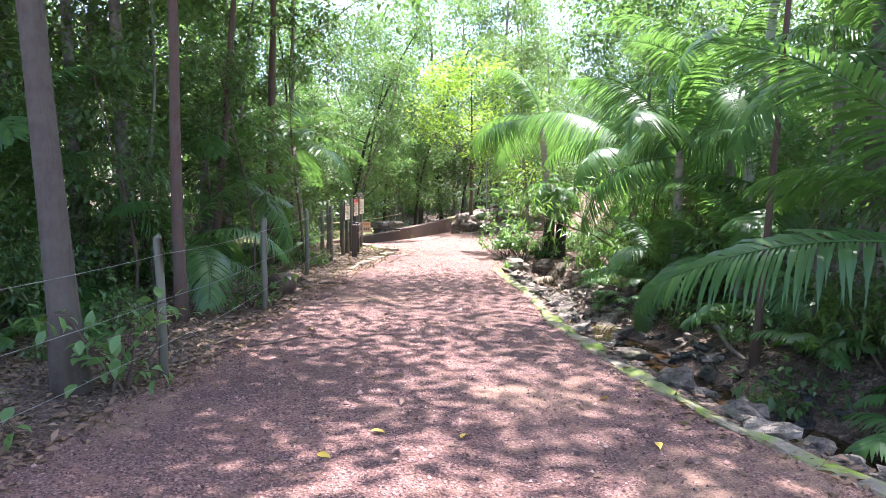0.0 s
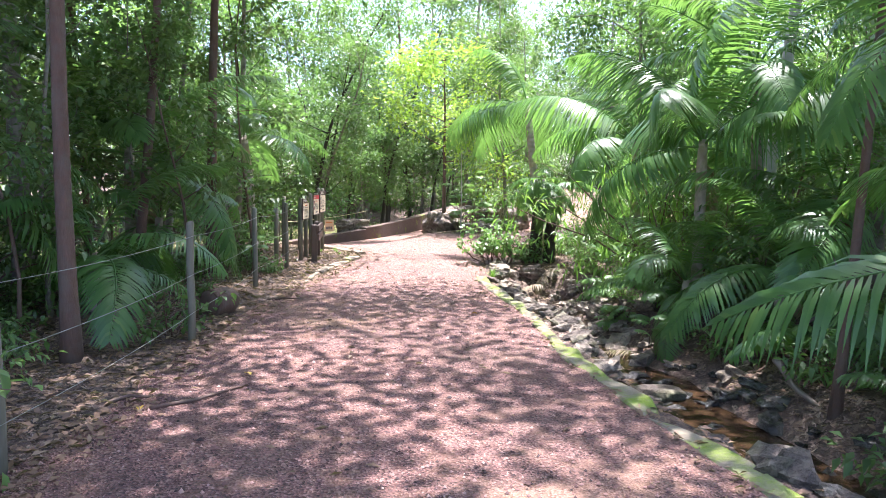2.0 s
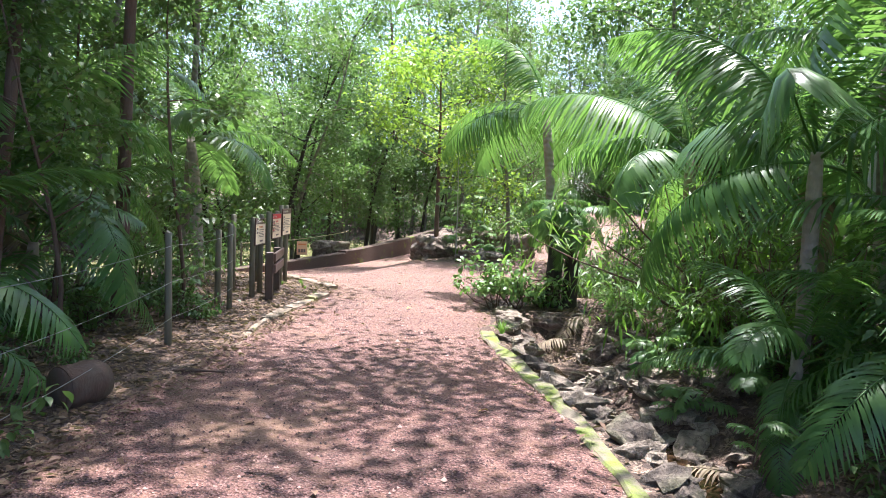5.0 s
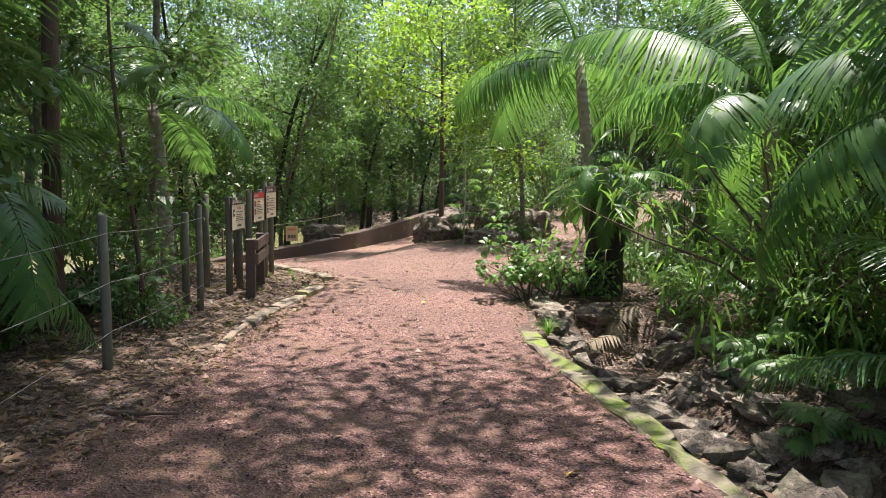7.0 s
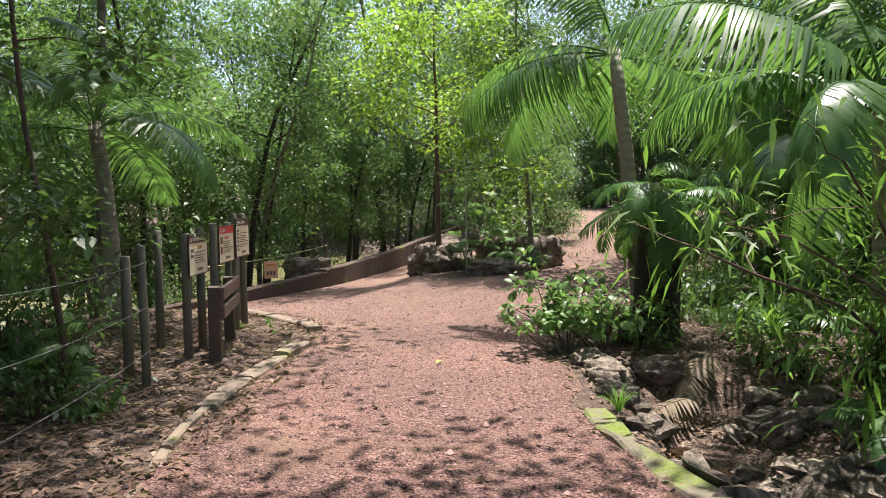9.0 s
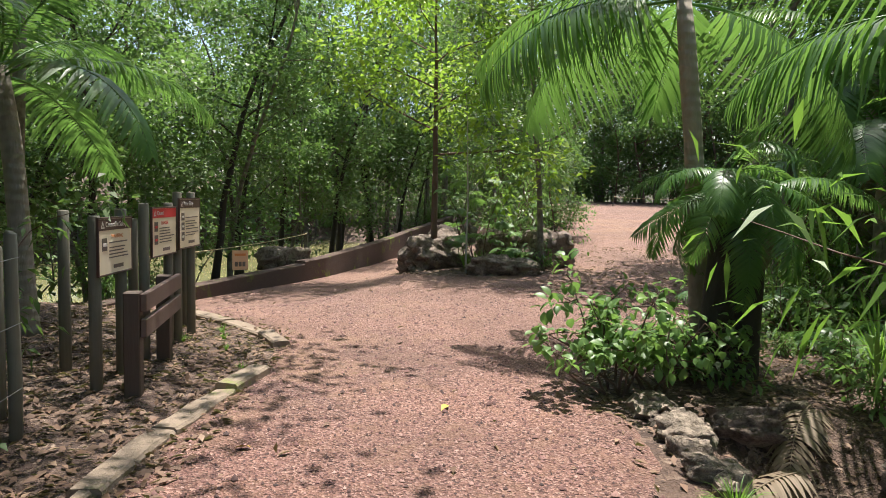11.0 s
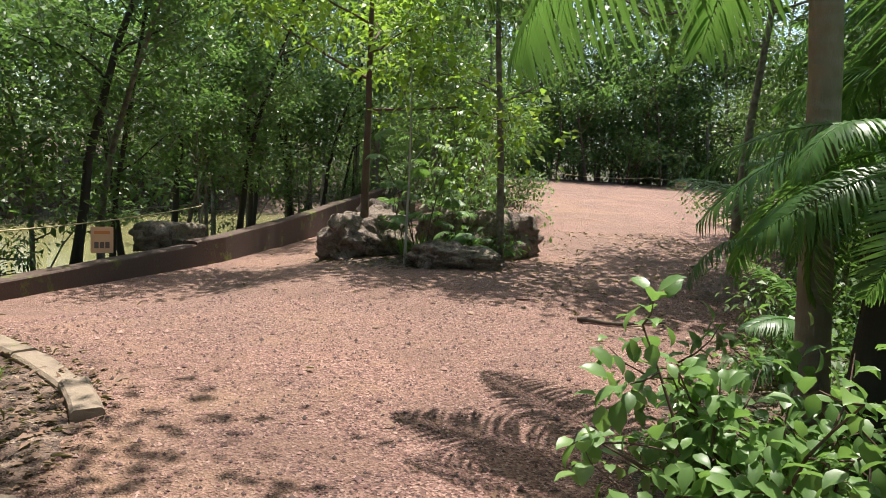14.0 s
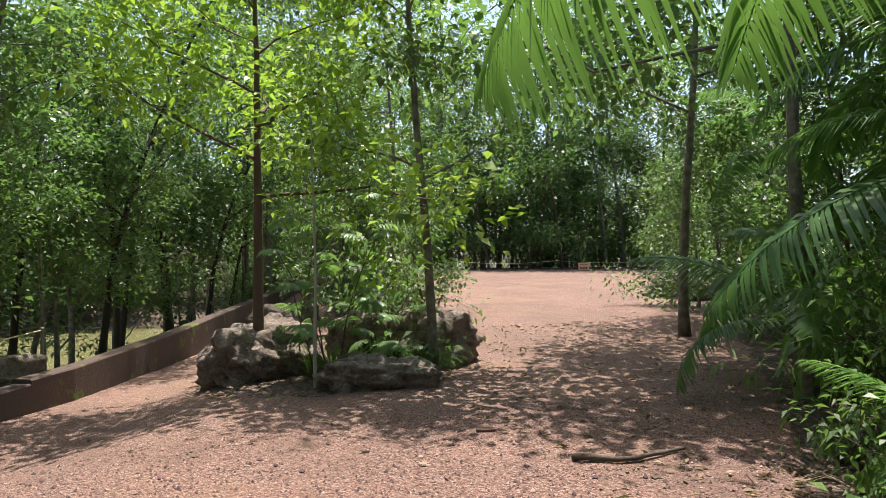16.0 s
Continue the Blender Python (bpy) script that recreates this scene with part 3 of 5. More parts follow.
stone("stepping_stone", "flat wet stone lying across the brown stream", pose(2.95, 7.75, -0.52, 4, 3, 20), 0.26, 0.15, 0.06, 41, ROCK_PALE, "", 0.2, 3)
for k, (x, y, s) in enumerate(((1.58, 12.9, 0.2), (1.66, 13.5, 0.26), (1.7, 14.1, 0.22), (2.3, 14.0, 0.3), (2.9, 12.7, 0.26), (2.6, 11.9, 0.2), (2.0, 13.2, 0.15), (1.55, 13.2, 0.15), (1.9, 13.85, 0.18))):
    stone("ditch_rock", "brown mossy rock at the head of the ditch", pose(x, y, float(ground_z(x, y)) + s * 0.02, 10 * k, 5, 50 * k), s * 0.8, s * 0.62, s * 0.42, 50 + k, ROCK_TAN if x < 1.8 else ROCK, "rocks at the ditch head", 0.28, 4, 0.5)

# ---- wire fence ----
FENCE = [(-1.75, 1.1), (-1.64, 4.3), (-1.84, 7.5), (-2.2, 10.9), (-2.35, 13.4)]
rng = np.random.default_rng(3)
fence = thing("wire_fence", "fence of round grey timber posts with three sagging wires", "fence")
for k, (x, y) in enumerate(FENCE):
    z = float(ground_z(x, y))
    pts = [(x, y, z - 0.2), (x + 0.004, y, z + 0.4), (x - 0.006, y + 0.004, z + 0.8), (x + rng.normal(0, 0.01), y, z + 1.19), (x, y, z + 1.2)]
    V, F = tube(pts, [0.038, 0.037, 0.036, 0.035, 0.03], 10)
    part("fence_post", mesh_of("fence_post", V, F, POST), fence)
for a, b in zip(FENCE[:-1], FENCE[1:]):
    for h in (0.3, 0.68, 1.06):
        t = np.linspace(0, 1, 9)
        z0, z1 = float(ground_z(*a)), float(ground_z(*b))
        pts = np.stack([a[0] + (b[0] - a[0]) * t + 0.045, a[1] + (b[1] - a[1]) * t, z0 + h + (z1 - z0) * t - 0.12 * t * (1 - t)], -1)
        V, F = tube(pts, 0.0028, 5, False)
        part("wire", mesh_of("wire", V, F, WIRE), fence, "thin galvanised wire")


# ---- signs ----
def words(text, size, material, name="lettering"):
    cu = bpy.data.curves.new(name, "FONT")
    cu.body, cu.size, cu.extrude = text, size, 0.0006
    tmp = bpy.data.objects.new("tmp", cu)
    scene.collection.objects.link(tmp)
    me = bpy.data.meshes.new_from_object(tmp.evaluated_get(bpy.context.evaluated_depsgraph_get()))
    bpy.data.objects.remove(tmp)
    me.materials.clear()
    me.materials.append(material)
    return me


def sign_board(name, label, y0, w, h, z0, x, header, head_mat, title, title2, t2_mat, icons, posts, turn=0.0):
    """A cream warning board on two round posts. Local: u along the board, v up, facing +x."""
    root = thing(name, label, "sign", "warning signs by the path", pose(x, y0, 0, 0, 0, turn))
    for py_, ph in posts:
        V, F = tube([(-0.045, py_, -0.2), (-0.045, py_, 0.7), (-0.045, py_, ph - 0.01), (-0.045, py_, ph)], [0.043, 0.042, 0.041, 0.034], 10)
        part("post", mesh_of("post", V, F, POST), root)
    board = part("board", box_mesh("board", CREAM, 0, 0.012, 0, w, z0, z0 + h, bevel=0.003), root, "cream printed board")
    for a, b, c, d in ((-0.008, w + 0.008, z0 - 0.008, z0 + 0.004), (-0.008, w + 0.008, z0 + h - 0.004, z0 + h + 0.008)):
        part("board_trim", box_mesh("board_trim", SIGN_BROWN, -0.004, 0.016, a, b, c, d, bevel=0.002), board)
    for a, b in ((-0.008, 0.004), (w - 0.004, w + 0.008)):
        part("board_trim", box_mesh("board_trim", SIGN_BROWN, -0.004, 0.016, a, b, z0 + 0.004, z0 + h - 0.004, bevel=0.002), board)
    part("header", box_mesh("header", head_mat, 0.0125, 0.0145, 0.008, w - 0.008, z0 + h - header, z0 + h - 0.006, bevel=0), board)
    up = Matrix(((0, 0, 1, 0.0152), (1, 0, 0, 0), (0, 1, 0, 0), (0, 0, 0, 1)))

    def put(me, u, v, lift=0.0):
        return part("lettering", me, board, "", Matrix.Translation((lift, u, v)) @ up)
    if title:
        put(words(title, header * 0.62, WHITE), 0.105, z0 + h - header * 0.72)
    tri = part("triangle_mark", mesh_of("triangle_mark", [(0.0152, 0.03, z0 + h - header * 0.82), (0.0152, 0.09, z0 + h - header * 0.82), (0.0152, 0.06, z0 + h - header * 0.22),
                                                   (0.0158, 0.045, z0 + h - header * 0.72), (0.0158, 0.075, z0 + h - header * 0.72), (0.0158, 0.06, z0 + h - header * 0.42)],
                                 [[0, 1, 2]], WHITE, False), board)
    part("triangle_mark", mesh_of("triangle_centre", [(0.0162, 0.045, z0 + h - header * 0.72), (0.0162, 0.075, z0 + h - header * 0.72), (0.0162, 0.06, z0 + h - header * 0.42)], [[0, 1, 2]], head_mat, False), board)
    if title2:
        put(words(title2, 0.042, t2_mat), w * 0.36, z0 + h - header - 0.06, -0.0025)
    r = random.Random(w * 100 + y0)
    for k, (a, b) in enumerate(icons):
        part("pictogram", box_mesh("pictogram", INK, 0.0125, 0.0145, 0.05, 0.13, z0 + a, z0 + b, bevel=0), board, "small dark picture panel")
        part("pictogram_mark", box_mesh("pictogram_mark", head_mat if head_mat is SIGN_RED else WHITE, 0.0148, 0.016, 0.062, 0.118, z0 + a + (b - a) * 0.35, z0 + a + (b - a) * 0.62, bevel=0), board)
    v = z0 + h - header - 0.095
    while v > z0 + 0.10:
        ln = r.uniform(0.62, 0.98) * (w - 0.2)
        part("text_line", box_mesh("text_line", INK, 0.0125, 0.0138, 0.165, 0.165 + ln, v, v + 0.009, bevel=0), board, "unreadable line of print")
        v -= 0.024 if r.random() > 0.25 else 0.036
    part("text_line", box_mesh("text_line", INK, 0.0125, 0.0138, w * 0.42, w * 0.72, z0 + 0.035, z0 + 0.062, bevel=0), board)
    return root


sign_board("warning_sign", "cream crocodile warning board with brown header on grey posts", 14.22, 0.56, 0.40, 0.86, -2.24, 0.085, SIGN_BROWN, "Crocodile Safety", "WARNING", SIGN_ORANGE, [(0.17, 0.26)], [(0.06, 1.28), (0.5, 1.32)])
sign_board("warning_sign", "cream danger board with red header on grey posts", 15.18, 0.58, 0.41, 0.91, -2.23, 0.085, SIGN_RED, "Closed", "DANGER", SIGN_RED, [(0.21, 0.29), (0.10, 0.18)], [(-0.03, 1.36), (0.54, 1.36)])
sign_board("warning_sign", "cream water safety board with brown header on grey posts", 15.80, 0.60, 0.46, 0.935, -2.21, 0.085, SIGN_BROWN, "Water Safety", "", SIGN_ORANGE, [(0.26, 0.33), (0.17, 0.24), (0.07, 0.15)], [(0.1, 1.46), (0.5, 1.46)])

# brown rail in front of the boards
rail = thing("timber_rail", "short brown painted timber rail with two posts", "railing", "", pose(-2.0, 14.22, 0.0, 0, 0, 8))
for y in (0.0, 1.02):
    part("rail_post", box_mesh("rail_post", BROWN, -0.055, 0.055, y - 0.055, y + 0.055, -0.15, 0.76, bevel=0.008), rail)
for z in (0.44, 0.62):
    part("rail_board", box_mesh("rail_board", RAILWOOD, 0.058, 0.10, -0.05, 1.22, z, z + 0.13, bevel=0.006), rail)
for k, (x, y, h) in enumerate(((-2.62, 13.7, 1.1), (-2.75, 14.8, 1.3), (-2.5, 16.9, 1.25), (-2.7, 16.0, 1.2))):
    V, F = tube([(x, y, -0.2), (x, y, 0.6), (x, y, h - 0.01), (x, y, h)], [0.045, 0.044, 0.042, 0.034], 10)
    tagged(new("bollard_post", mesh_of("bollard_post", V, F, POST)), "round grey timber post beside the signs", "post", "posts by the signs")

# rope with orange notices
def rope(points, sag, notice, label):
    root = thing("rope_barrier", label, "rope barrier")
    for a, b in zip(points[:-1], points[1:]):
        t = np.linspace(0, 1, 10)[:, None]
        P = np.array(a) * (1 - t) + np.array(b) * t
        P[:, 2] -= (sag * 4 * t * (1 - t))[:, 0]
        V, F = tube(P, 0.009, 6, False)
        part("rope", mesh_of("rope", V, F, ROPE), root)
    for p in points:
        V, F = tube([(p[0], p[1], float(ground_z(p[0], p[1])) - 0.2), (p[0], p[1], p[2]), (p[0], p[1], p[2] + 0.04)], 0.02, 8)
        part("stake", mesh_of("stake", V, F, POST), root)
    nx, ny, nz, w, h, turn = notice
    m = pose(nx, ny, nz, 0, 0, turn)
    card = part("notice", box_mesh("notice", NOTICE, 0, w, -0.004, 0.004, 0, h, bevel=0.002), root, "small cream notice with orange print", m)
    part("notice_print", box_mesh("notice_print", SIGN_ORANGE, w * 0.15, w * 0.85, -0.0065, -0.0045, h * 0.72, h * 0.84, bevel=0), card)
    for k in range(3):
        part("notice_print", box_mesh("notice_panel", INK, w * (0.16 + 0.24 * k), w * (0.35 + 0.24 * k), -0.0065, -0.0045, h * 0.18, h * 0.42, bevel=0), card)


rope([(-4.3, 20.4, 0.42), (-2.3, 24.4, 0.62)], 0.06, (-3.30, 22.0, 0.06, 0.28, 0.36, 20), "yellow rope with a small cream and orange notice")
rope([(10.5, 44.5, 1.75), (16, 45.5, 1.8), (22, 45.5, 1.8), (28, 44, 1.8)], 0.12, (17.2, 45.3, 1.3, 0.55, 0.38, -20), "low rope across the far end with a small notice")


# ---- plants: meshes ----
def wander(p, d, n, step, rng, wob_=0.12, lift=0.0):
    P = [np.array(p, float)]
    d = np.array(d, float)
    for _ in range(n):
        d = d + rng.normal(0, wob_, 3) + np.array([0, 0, lift])
        d /= np.linalg.norm(d)
        P.append(P[-1] + d * step)
    return np.array(P), d


def tree_parts(seed, height, r0, base, spread, n_leaf, leaf, bark, leafmat, lean=(0, 0), limbs=11, narrow=0.6, tops=0.35, lift=0.05, bend=0.02):
    """Trunk with limbs and twigs as one mesh, leaves in clumps at the twig ends as another."""
    rng = np.random.default_rng(seed)
    n = 14
    P, _ = wander((0, 0, -0.25), (lean[0], lean[1], 1), n, (height + 0.25) / n, rng, bend, 0.01)
    t = np.linspace(0, 1, n + 1)
    R = r0 * (1 - 0.78 * t) + r0 * 0.5 * np.exp(-t * 26)
    wood, ends = [tube(P, R, 9)], []
    for k in range(limbs):
        f = base + (0.97 - base) * (k + rng.random()) / limbs
        at = np.array([np.interp(f, t, P[:, c]) for c in range(3)])
        a = k * 2.4 + rng.normal(0, 0.4)
        reach = spread * rng.uniform(0.65, 1.1) * (1 - tops * (f - base) / (1 - base))
        Q, d = wander(at, (math.cos(a), math.sin(a), rng.uniform(0.15, 0.7)), 5, reach / 5, rng, 0.2, lift)
        r1 = r0 * (1 - 0.78 * f) * 0.5
        wood.append(tube(Q, np.linspace(r1, r1 * 0.3, 6), 4, False))
        for q in range(4):
            s = 2 + q % 4
            S, _ = wander(Q[min(s, 5)], d + rng.normal(0, 0.8, 3), 3, reach * 0.14, rng, 0.25, 0.0)
            wood.append(tube(S, np.linspace(r1 * 0.32, r1 * 0.1, 4), 3, False))
            ends += [S[1], S[2], S[3]]
        ends += [Q[4], Q[5]]
    ends = np.array(ends)
    c = rng.integers(0, len(ends), n_leaf)
    off = rng.normal(0, 1, (n_leaf, 3)) * np.array([1, 1, 0.7]) * spread * 0.115
    LP = ends[c] + off
    D = off / (np.linalg.norm(off, axis=1, keepdims=True) + 1e-6) + rng.normal(0, 0.6, (n_leaf, 3)) * [1, 1, 0.6] + np.array([0, 0, -0.08])
    L = leaf * rng.uniform(0.5, 1.15, n_leaf)
    lv = blades(LP, D, L, L * narrow, rng, 0.12)
    V, F = join(wood)
    return mesh_of("trunk", V, F, bark), mesh_of("crown", *lv, leafmat, False)


def tree_thing(name, label, group, meshes, m, category="tree"):
    root = thing(name, label, category, group, m)
    part("trunk", meshes[0], root)
    part("crown", meshes[1], root)
    return root


def frond_mesh(seed, length, leaflet, droop, pairs, material, rise=0.8, twist=0.0, tilt=0.25, hang=0.72):
    """A feather palm frond from its base at the origin, out along +x, arching over."""
    rng = np.random.default_rng(seed)
    n = 12
    t = np.linspace(0, 1, n + 1)
    ang = rise - (rise + droop) * t ** 1.25
    dx = np.cos(ang) * length / n
    dz = np.sin(ang) * length / n
    P = np.stack([np.concatenate([[0], np.cumsum(dx[:-1])]), twist * t ** 2 * length, np.concatenate([[0], np.cumsum(dz[:-1])])], 1)
    rach = tube(P, np.linspace(0.016, 0.003, n + 1) * (length / 2.0) ** 0.5, 5, False)
    s = np.linspace(0.16, 0.995, pairs)
    pieces = [rach]
    B = np.stack([np.interp(s, t, P[:, k]) for k in range(3)], 1)
    T = np.gradient(B, axis=0)
    T /= np.linalg.norm(T, axis=1, keepdims=True)
    for side in (-1, 1):
        env = np.sin(np.clip(s * 0.93 + 0.07, 0, 1) * np.pi) ** 0.55 * (1 - 0.25 * s)
        L = leaflet * env * rng.uniform(0.85, 1.1, pairs) + 0.05
        Y = np.tile(np.array([0, side, 0.0]), (pairs, 1))
        D = Y * 0.9 + T * (0.35 + 0.75 * s[:, None] ** 2) + np.array([0, 0, tilt]) + rng.normal(0, 0.07, (pairs, 3))
        D /= np.linalg.norm(D, axis=1, keepdims=True)
        Wd = 0.034 + 0.018 * rng.random(pairs)
        Nn = np.cross(D, T) * side
        Sd = np.cross(Nn, D)
        Sd /= np.linalg.norm(Sd, axis=1, keepdims=True) + 1e-9
        rows = []
        for u, w in ((0, 0.35), (0.3, 1.0), (0.65, 0.8), (1.0, 0.06)):
            c = B + D * (L * u)[:, None] + np.array([0, 0, -1.0]) * (L * hang * u ** 2.0)[:, None]
            rows += [c + Sd * (Wd * w * 0.5)[:, None], c - Sd * (Wd * w * 0.5)[:, None]]
        V = np.stack(rows, 1).reshape(-1, 3)
        b = np.arange(pairs)[:, None] * 8
        pieces.append((V, np.concatenate([b + [0, 1, 3, 2], b + [2, 3, 5, 4], b + [4, 5, 7, 6]])))
    V, F = join(pieces)
    return mesh_of("frond", V, F, material, False)


def palm_thing(label, m, fronds, count, trunk_h, trunk_r, seed, group="palms", scale=1.0, dry=0, upright=0.0, stem=None, lean=(0.0, 0.0), aimed=()):
    """A feather palm: ringed trunk, crown of fronds all round, each frond a part."""
    rng = np.random.default_rng(seed)
    root = thing("palm", label, "palm", group, m)
    P, _ = wander((0, 0, -0.2), (lean[0] + rng.normal(0, 0.012), lean[1] + rng.normal(0, 0.012), 1), 8, (trunk_h + 0.2) / 8, rng, 0.015)
    V, F = tube(P, trunk_r * np.array([1.5, 1.15, 1.05, 1, 0.98, 0.95, 0.95, 0.9, 0.7]), 12)
    part("trunk", mesh_of("palm_trunk", V, F, stem or BARK_PALM), root)
    for k in range(count):
        f = k / max(1, count - 1)
        a = k * 137.5 + rng.normal(0, 9)
        tip = 40 - 74 * f + rng.normal(0, 7) - upright
        me = fronds[k % len(fronds)]
        part("frond", me, root, "", Matrix.Translation(P[-1] - np.array([0, 0, 0.12 * (1 - f)])) @ pose(0, 0, 0, 0, 0, a) @ pose(0, 0, 0, rng.normal(0, 14), tip, 0) @ Matrix.Scale(scale * rng.uniform(0.85, 1.1), 4))
    for k, (a, tip, roll, q) in enumerate(aimed):
        part("frond", fronds[k % len(fronds)], root, "", Matrix.Translation(P[-1] - np.array([0, 0, 0.1])) @ pose(0, 0, 0, 0, 0, a) @ pose(0, 0, 0, roll, tip, 0) @ Matrix.Scale(q, 4))
    for k in range(dry):
        a = rng.uniform(0, 360)
        part("dead_frond", DRY_FROND, root, "dry brown hanging frond", Matrix.Translation(P[-1] - np.array([0, 0, 0.2])) @ pose(0, 0, 0, 0, 0, a) @ pose(0, 0, 0, rng.normal(0, 10), 62, 0) @ Matrix.Scale(0.7 * scale, 4))
    return root


DRY_FROND = frond_mesh(90, 1.9, 0.42, 1.0, 30, PALM_DRY, 0.3)
FRONDS = [frond_mesh(1, 2.7, 0.60, 0.75, 52, PALM, 0.7), frond_mesh(2, 2.4, 0.56, 0.95, 48, PALM, 0.8, 0.12), frond_mesh(3, 2.9, 0.62, 0.6, 54, PALM, 0.55, -0.15), frond_mesh(4, 2.5, 0.58, 0.85, 50, PALM, 0.75, 0.05)]


HANGING = [frond_mesh(5, 2.6, 0.60, 0.75, 50, PALM, 0.65, 0.0, -0.1, 1.25), frond_mesh(6, 2.4, 0.55, 0.9, 46, PALM, 0.7, 0.1, 0.0, 1.1)]


def leafy_shrub(seed, h, spread, n_leaf, leaf, narrow, bark, leafmat, stems=7, oval=False, lean=(0, 0), clear=0.10):
    rng = np.random.default_rng(seed)
    wood, ends = [], []
    for k in range(stems):
        a = k * 2.4 + rng.normal(0, 0.3)
        Q, d = wander((rng.normal(0, 0.05), rng.normal(0, 0.05), -0.05), (math.cos(a) * 0.45 + lean[0], math.sin(a) * 0.45 + lean[1], 1), 6, h / 6 * rng.uniform(0.7, 1.15), rng, 0.22, -0.02)
        wood.append(tube(Q, np.linspace(0.014, 0.004, 7) * (h ** 0.5), 5, False))
        for q in (2, 3, 4, 5, 6):
            S, _ = wander(Q[q], rng.normal(0, 1, 3) * np.array([1, 1, 0.5]), 3, spread * 0.15, rng, 0.25, 0.0)
            wood.append(tube(S, np.linspace(0.006, 0.002, 4), 3, False))
            ends += list(S[1:])
        ends.append(Q[-1])
    ends = np.array(ends)
    c = rng.integers(0, len(ends), n_leaf)
    off = rng.normal(0, 1, (n_leaf, 3)) * spread * (0.05 if oval else 0.09)
    D = off / (np.linalg.norm(off, axis=1, keepdims=True) + 1e-6) + rng.normal(0, 0.5, (n_leaf, 3)) + np.array([0, 0, -0.3])
    L = leaf * rng.uniform(0.6, 1.2, n_leaf)
    LP = ends[c] + off
    LP[:, 2] = np.where(LP[:, 2] < clear, clear + rng.random(n_leaf) * clear * 0.8, LP[:, 2])
    lv = oval_leaves(LP, D, L, L * narrow, rng) if oval else blades(LP, D, L, L * narrow, rng)
    V, F = join(wood)
    return mesh_of("stem", V, F, bark), mesh_of("foliage", *lv, leafmat, False)


def shrub_thing(name, label, meshes, m, group, category="shrub"):
    root = thing(name, label, category, group, m)
    part("stem", meshes[0], root)
    part("foliage", meshes[1], root)
    return root


def grass_mesh(seed, n, h, spread, width, material, arch=0.6):
    """A tuft of arching strap leaves."""
    rng = np.random.default_rng(seed)
    a = rng.uniform(0, 2 * np.pi, n)
    out = rng.uniform(0.2, 1.0, n)
    H = h * rng.uniform(0.6, 1.1, n)
    C = np.stack([np.cos(a), np.sin(a)], 1)
    side = np.stack([-C[:, 1], C[:, 0], np.zeros(n)], 1) * width * 0.5
    B = np.concatenate([C * 0.05 * spread, np.zeros((n, 1)) - 0.02], 1)
    rows = []
    for u, w in ((0, 0.6), (0.35, 1.0), (0.7, 0.8), (1.0, 0.05)):
        c = B + np.concatenate([C * (spread * out * u ** 1.4)[:, None], (H * (u - arch * out * u ** 2.4))[:, None]], 1)
        rows += [c + side * w, c - side * w]
    V = np.stack(rows, 1).reshape(-1, 3)
    b = np.arange(n)[:, None] * 8
    return mesh_of("strap_leaves", V, np.concatenate([b + [0, 1, 3, 2], b + [2, 3, 5, 4], b + [4, 5, 7, 6]]), material, False)


# ---- plants: kinds ----
TALL = [tree_parts(100 + k, 13 + k, 0.13, 0.45, 2.9, 3600, 0.22, (BARK, BARK_RED, BARK)[k % 3], (LEAF_TREE, LEAF_DARK, LEAF_TREE)[k % 3], bend=0.03) for k in range(4)]
BROAD = [tree_parts(130 + k, 4.2 + k * 0.5, 0.05, 0.12, 2.1, 4000, 0.155, (BARK, BARK_RED)[k % 2], (LEAF_TREE, LEAF_DARK, LEAF_TREE)[k % 3], limbs=14, narrow=0.6, bend=0.05) for k in range(3)]
MID = [tree_parts(120 + k, 7.5 + k * 0.8, 0.065, 0.2, 2.2, 4000, 0.15, (BARK, BARK_RED)[k % 2], (LEAF_TREE, LEAF_DARK, LEAF_TREE)[k % 3], bend=0.04) for k in range(4)]
BANK = [tree_parts(145 + k, 7 + k * 0.8, 0.075, 0.3, 1.9, 3600, 0.13, (FIBRE, BARK, FIBRE)[k % 3], (LEAF_DARK, LEAF_TREE, LEAF_DARK)[k % 3], bend=0.07, limbs=12) for k in range(3)]
FAR = [tree_parts(150 + k, 11 + k, 0.11, 0.16 + 0.08 * k, 3.1, 2600, 0.25, (BARK, BARK_RED)[k % 2], (LEAF_TREE, LEAF_DARK, LEAF_TREE)[k % 3], limbs=10, bend=0.03) for k in range(3)]
THIN = [tree_parts(140 + k, 4.6 + k * 0.6, 0.032, 0.3, 1.15, 1700, 0.13, (BARK_RED, BARK)[k % 2], (LEAF_TREE, LEAF_DARK, LEAF_TREE)[k % 3], limbs=9, bend=0.05) for k in range(4)]
SHRUB = [leafy_shrub(160 + k, 1.5 + 0.25 * k, 1.5, 1500, 0.13, 0.42, BARK_RED, (LEAF_DARK, LEAF_TREE, LEAF_TREE, LEAF_DARK)[k]) for k in range(4)]
LOW = [leafy_shrub(180 + k, 0.5 + 0.1 * k, 0.7, 260, 0.11, 0.5, BARK_RED, (LEAF_DARK, LEAF_TREE, LEAF_BUSH)[k], 5) for k in range(3)]
TUFT = [grass_mesh(200 + k, 46, 0.75, 0.6, 0.022, GRASS) for k in range(2)]
FERN = [frond_mesh(210 + k, 0.9, 0.22, 0.7, 24, PALM, 0.9) for k in range(2)]


def at(x, y, turn=0.0, s=1.0, sink=0.0, rx=0.0, ry=0.0):
    return pose(x, y, float(ground_z(x, y)) - sink, rx, ry, turn) @ Matrix.Scale(s, 4)


